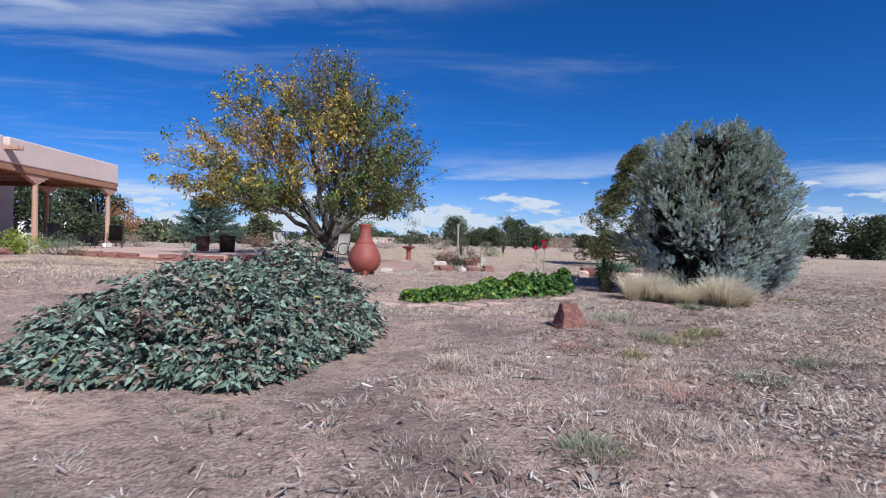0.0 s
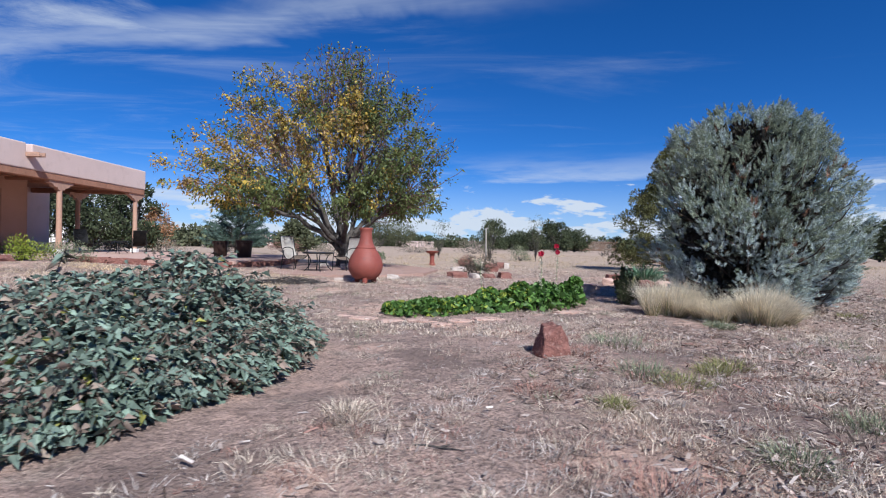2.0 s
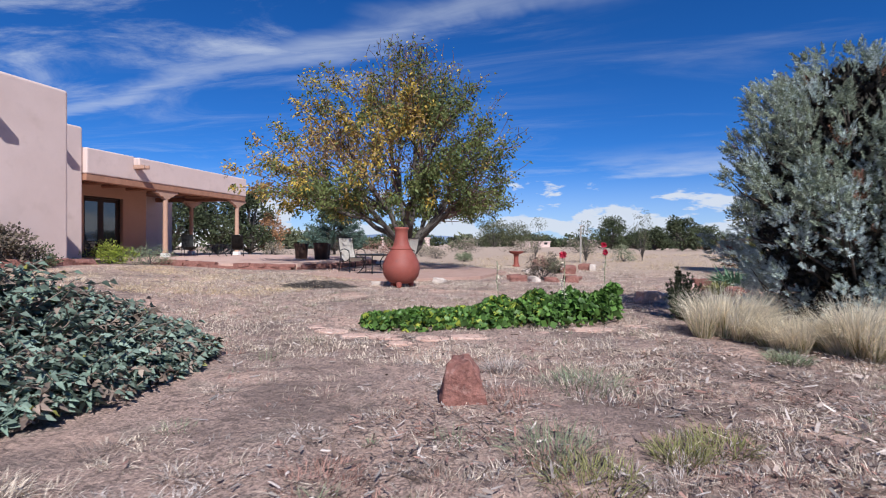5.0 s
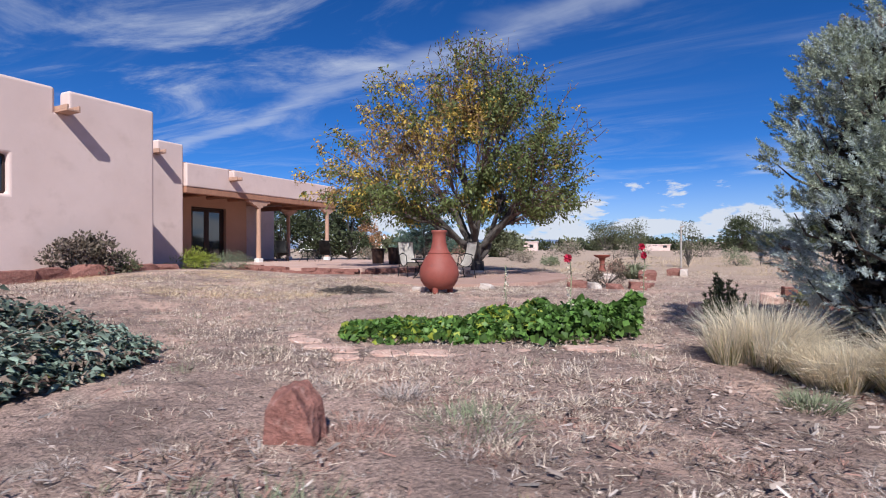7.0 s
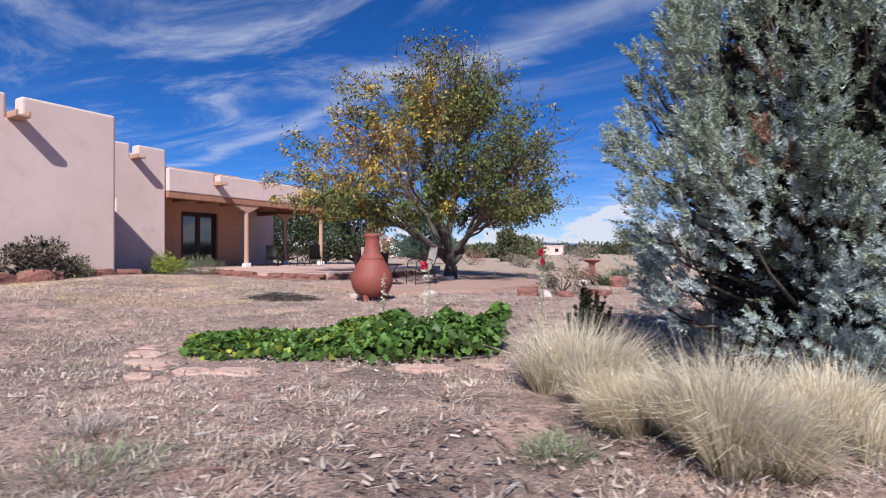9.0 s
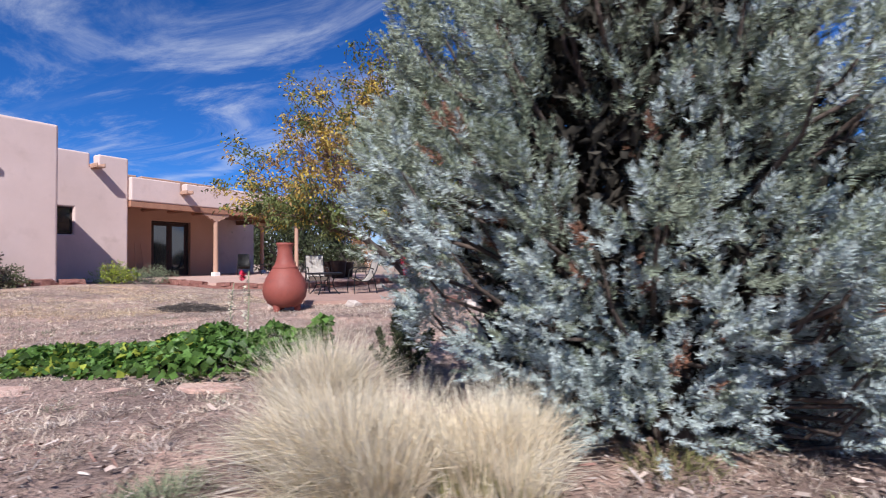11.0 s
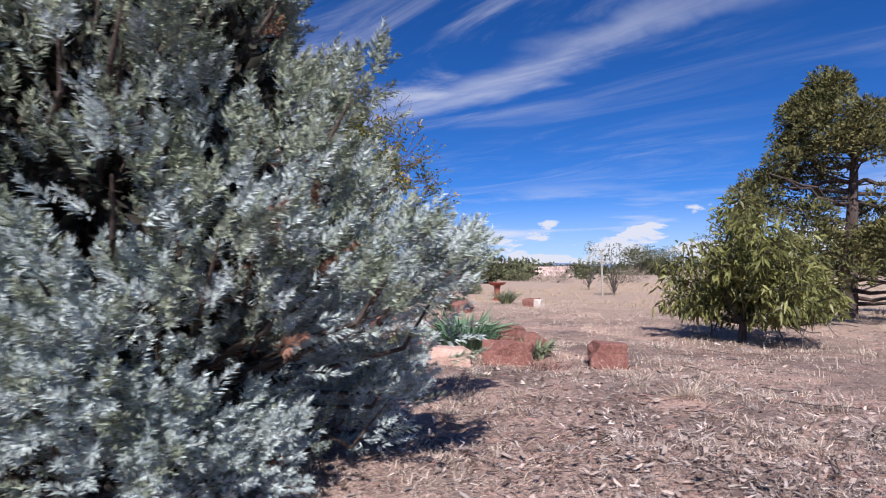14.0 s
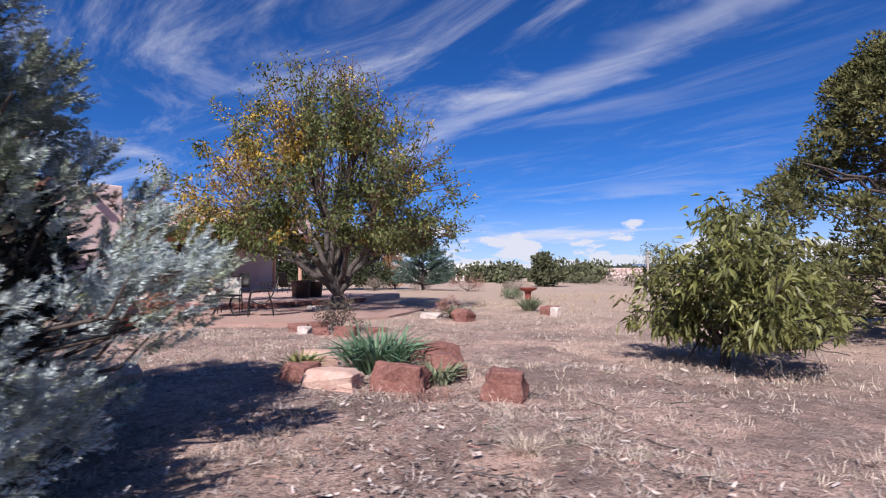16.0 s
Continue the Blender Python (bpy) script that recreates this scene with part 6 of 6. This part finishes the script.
def tufts(name, n, lo, hi, blades_each, h, w, material, label, off, k=0.7, spread_r=0.07, lean=0.9, cut=0.0, near=0.0):
    X, Y = scatter(n, lo, hi, near)
    keep = RNG.uniform(size=len(X)) < patchy(X, Y, k, off) + cut
    X, Y = X[keep], Y[keep]
    m = blades_each
    s = np.repeat(RNG.uniform(0.5, 1.3, len(X)), m)
    X, Y = np.repeat(X, m), np.repeat(Y, m)
    az = RNG.uniform(0, 2 * math.pi, len(X))
    r = spread_r * np.sqrt(RNG.uniform(size=len(X))) * s
    P = np.stack([X + np.cos(az) * r, Y + np.sin(az) * r, height(X, Y) - 0.004], 1)
    a = RNG.uniform(0.1, lean, len(X))
    D = unit(np.stack([np.cos(az) * a, np.sin(az) * a, np.ones(len(X))], 1) + RNG.normal(size=P.shape) * 0.25)
    D[:, 2] = np.abs(D[:, 2])
    stuff(name, blades(name, P, D, h * s * RNG.uniform(0.5, 1.3, len(X)), w, RNG.uniform(0.0, 0.6, len(X))), material, label, "grass")


litter()


def chips():
    """Bleached bark chips and leaf flakes, thick on the ground along the east of the garden."""
    n = 80000
    i, f = RNG.integers(0, len(WAY) - 1, n), RNG.uniform(size=(n, 1))
    p = WAY[i] * (1 - f) + WAY[i + 1] * f
    d, a = np.abs(RNG.normal(size=n)) * 2.8 + 0.4, RNG.uniform(-0.9, 2.3, n)
    X, Y = p[:, 0] + np.cos(a) * d, p[:, 1] + np.sin(a) * d
    keep = (RNG.uniform(size=n) < (0.12 + 0.88 * patchy(X, Y, 0.7, 7.1, -0.2, 0.2)) * np.clip((X - 0.8 - 0.1 * Y) / 2.4, 0.12, 1)) & free(X, Y)
    X, Y = X[keep], Y[keep]
    P, D = lying(X, Y, 1, 1, 0.04, 0.3)
    size = 0.014 + 0.05 * RNG.uniform(size=len(X)) ** 2.2
    dark = RNG.uniform(size=len(X)) < 0.34
    stuff("bark_chips", flakes("bark_chips", P[~dark], D[~dark], size[~dark], size[~dark] * 0.42), M_CHIP, "bleached pinkish bark chips strewn over the earth", "mulch")
    stuff("dark_chips", flakes("dark_chips", P[dark], D[dark], size[dark], size[dark] * 0.4), M_DARKLITTER, "dark bark chips strewn over the earth", "mulch")


chips()
tufts("dry_grass", 8000, (-7, -0.5), (12.5, 18), 36, 0.085, 0.0036, M_DRY, "thin dead straw-coloured grass tufts", 1.1, 0.9, 0.09, 2.3, 0.15, 0.6)
tufts("grey_grass", 5200, (-7, -0.5), (12.5, 18), 36, 0.075, 0.0036, M_GREYLITTER, "thin dead grey grass tufts", 5.2, 0.9, 0.09, 2.4, 0.15, 0.6)
tufts("dead_weed", 2400, (-1, 0), (11.5, 14), 32, 0.065, 0.004, M_DEADWEED, "low dark grey-brown dead weeds", 27.3, 0.8, 0.1, 1.6, 0.12, 0.7)
tufts("rust_weed", 2200, (-4, 0), (10, 14), 34, 0.06, 0.004, M_RUSTWEED, "low rust-red dead weeds", 8.6, 0.6, 0.09, 1.7, 0.05, 0.6)
tufts("green_weed", 1300, (-3, 0), (9, 12), 34, 0.085, 0.0035, M_WEED, "low grey-green weeds", 11.9, 0.6, 0.08, 1.4, 0.0, 0.6)
tufts("meadow_grass", 5500, (-6, 14), (16, 27), 12, 0.1, 0.006, M_DRY, "short dead grass towards the field", 17.7, 0.5, 0.12, 1.6, 0.3)
tufts("field_grass", 9000, (-32, 24), (26, 60), 8, 0.2, 0.01, M_FIELD, "pale dry grass in the field", 15.3, 0.25, 0.25, 0.9, 0.35)
tufts("pale_grass", 5200, (-9, 7.5), (3.2, 15.5), 16, 0.07, 0.006, M_DRY, "short matted pale dead grass below the terrace", 31.9, 0.5, 0.12, 2.2, 0.55)
tufts("straw_patch", 1900, (-9.5, 9.5), (-3.2, 14.8), 16, 0.09, 0.005, M_GOLD, "matted golden straw below the terrace", 21.0, 0.5, 0.14, 2.4, 0.2)


def weed_clump(x, y, r, h, n, material, label):
    t = thing("weed_clump", on_ground(x, y), label, "weed", "weed clumps")
    az, q = RNG.uniform(0, 2 * math.pi, n), np.sqrt(RNG.uniform(size=n))
    P = np.stack([np.cos(az) * q * r, np.sin(az) * q * r, np.zeros(n)], 1)
    D = unit(np.stack([np.cos(az) * q, np.sin(az) * q, np.full(n, 0.9)], 1) + RNG.normal(size=(n, 3)) * 0.35)
    D[:, 2] = np.abs(D[:, 2])
    tagged(part("stem_tuft", blades("stems", P, D, h * RNG.uniform(0.5, 1.2, n), 0.004, RNG.uniform(0, 0.5, n)), material, t), kind="stuff")


for x, y, r, h, m in ((2.4, 7.35, 0.3, 0.17, M_WEED), (2.35, 6.15, 0.22, 0.17, M_WEED), (3.1, 6.5, 0.16, 0.13, M_STRAW_GREEN), (1.1, 3.3, 0.13, 0.16, M_WEED), (2.9, 6.3, 0.12, 0.14, M_STRAW_GREEN), (1.95, 5.3, 0.09, 0.1, M_STRAW_GREEN), (2.55, 5.9, 0.2, 0.13, M_STRAW_GREEN),
                      (3.95, 8.75, 0.14, 0.12, M_WEED), (3.95, 8.85, 0.16, 0.14, M_WEED), (7.3, 14.1, 0.09, 0.18, M_DRY), (1.5, 5.5, 0.2, 0.08, M_RUSTWEED), (2.0, 6.9, 0.22, 0.09, M_RUSTWEED), (1.75, 7.6, 0.14, 0.16, M_GREYLITTER), (5.9, 14.55, 0.22, 0.14, M_RUSTWEED), (2.6, 4.6, 0.14, 0.13, M_WEED),
                      (0.4, 4.9, 0.14, 0.12, M_DRY), (1.9, 4.2, 0.16, 0.1, M_RUSTWEED), (3.3, 5.2, 0.15, 0.12, M_WEED), (5.6, 10.3, 0.2, 0.14, M_STRAW_GREEN), (6.3, 10.2, 0.14, 0.1, M_STRAW_GREEN)):
    weed_clump(x, y, r, h, 260, m, "low scrubby weed clump on bare earth")


def stick(x, y, length, turn, r, seed):
    rnd = np.random.default_rng(seed)
    pts = [np.array([0.0, 0, r])]
    d = np.array([1.0, 0, 0])
    for i in range(6):
        d = unit(d + rnd.normal(size=3) * np.array([0, 0.22, 0.03]))
        pts.append(pts[-1] + d * length / 6)
        pts[-1][2] = max(pts[-1][2], r)
    cu = bpy.data.curves.new("fallen_stick", "CURVE")
    cu.dimensions, cu.bevel_depth, cu.bevel_resolution, cu.use_fill_caps = "3D", r, 1, True
    e = pts[3] + unit(d + np.array([0, 0.8, 0.1])) * length * 0.2
    for line in (pts, (pts[3], (pts[3] + e) / 2, e)):
        sp = cu.splines.new("POLY")
        sp.points.add(len(line) - 1)
        for k, q in enumerate(line):
            sp.points[k].co = (*q, 1)
            sp.points[k].radius = 1.0 - 0.5 * k / len(line)
    cu.materials.append(M_BARK)
    ob = new("fallen_stick", cu)
    ob.matrix_world = pose(x, y, gz(x, y) + 0.012, 0, 0, turn)
    tagged(ob, "thin dark fallen stick lying on the earth", "stick", "fallen sticks")


r_st = random.Random(4)
for i, (x, y, ln, turn) in enumerate([(7.3, 13.6, 0.36, 30), (7.7, 14.8, 0.4, -40), (7.9, 14.4, 0.5, -20), (8.4, 13.9, 0.4, 10), (0.85, 4.5, 0.25, 5), (7.0, 13.9, 0.3, 70), (8.2, 12.9, 0.3, 50), (8.9, 14.2, 0.4, -50), (7.5, 15.7, 0.35, 20), (6.9, 12.9, 0.28, -15)]):
    stick(x, y, ln, turn, 0.005, i)
for i in range(14):
    stick(r_st.uniform(6, 10), r_st.uniform(12.2, 17), r_st.uniform(0.15, 0.4), r_st.uniform(0, 180), r_st.uniform(0.002, 0.005), 50 + i)


def brush_heap(x, y):
    """Raked dead stalks lying in a flat heap."""
    n = 420
    r, a = np.sqrt(RNG.uniform(size=n)), RNG.uniform(0, 2 * math.pi, n)
    P = np.stack([np.cos(a) * r * 0.75, np.sin(a) * r * 0.4, 0.015 + RNG.uniform(size=n) * 0.13 * (1 - r * r)], 1)
    d = RNG.uniform(0, 2 * math.pi, n)
    Q = P + np.stack([np.cos(d), np.sin(d), RNG.normal(size=n) * 0.12], 1) * RNG.uniform(0.08, 0.3, n)[:, None]
    Q[:, 2] = np.maximum(Q[:, 2], 0.01)
    t = thing("brush_heap", on_ground(x, y, 20), "flat heap of raked grey-brown stalks on the earth", "brush")
    tagged(part("stalk_tangle", tubes("stalk_tangle", np.concatenate([P, Q, np.full((n, 1), 0.006), np.full((n, 1), 0.003)], 1), 4), M_BARK, t), kind="stuff")


brush_heap(-3.3, 12.6)
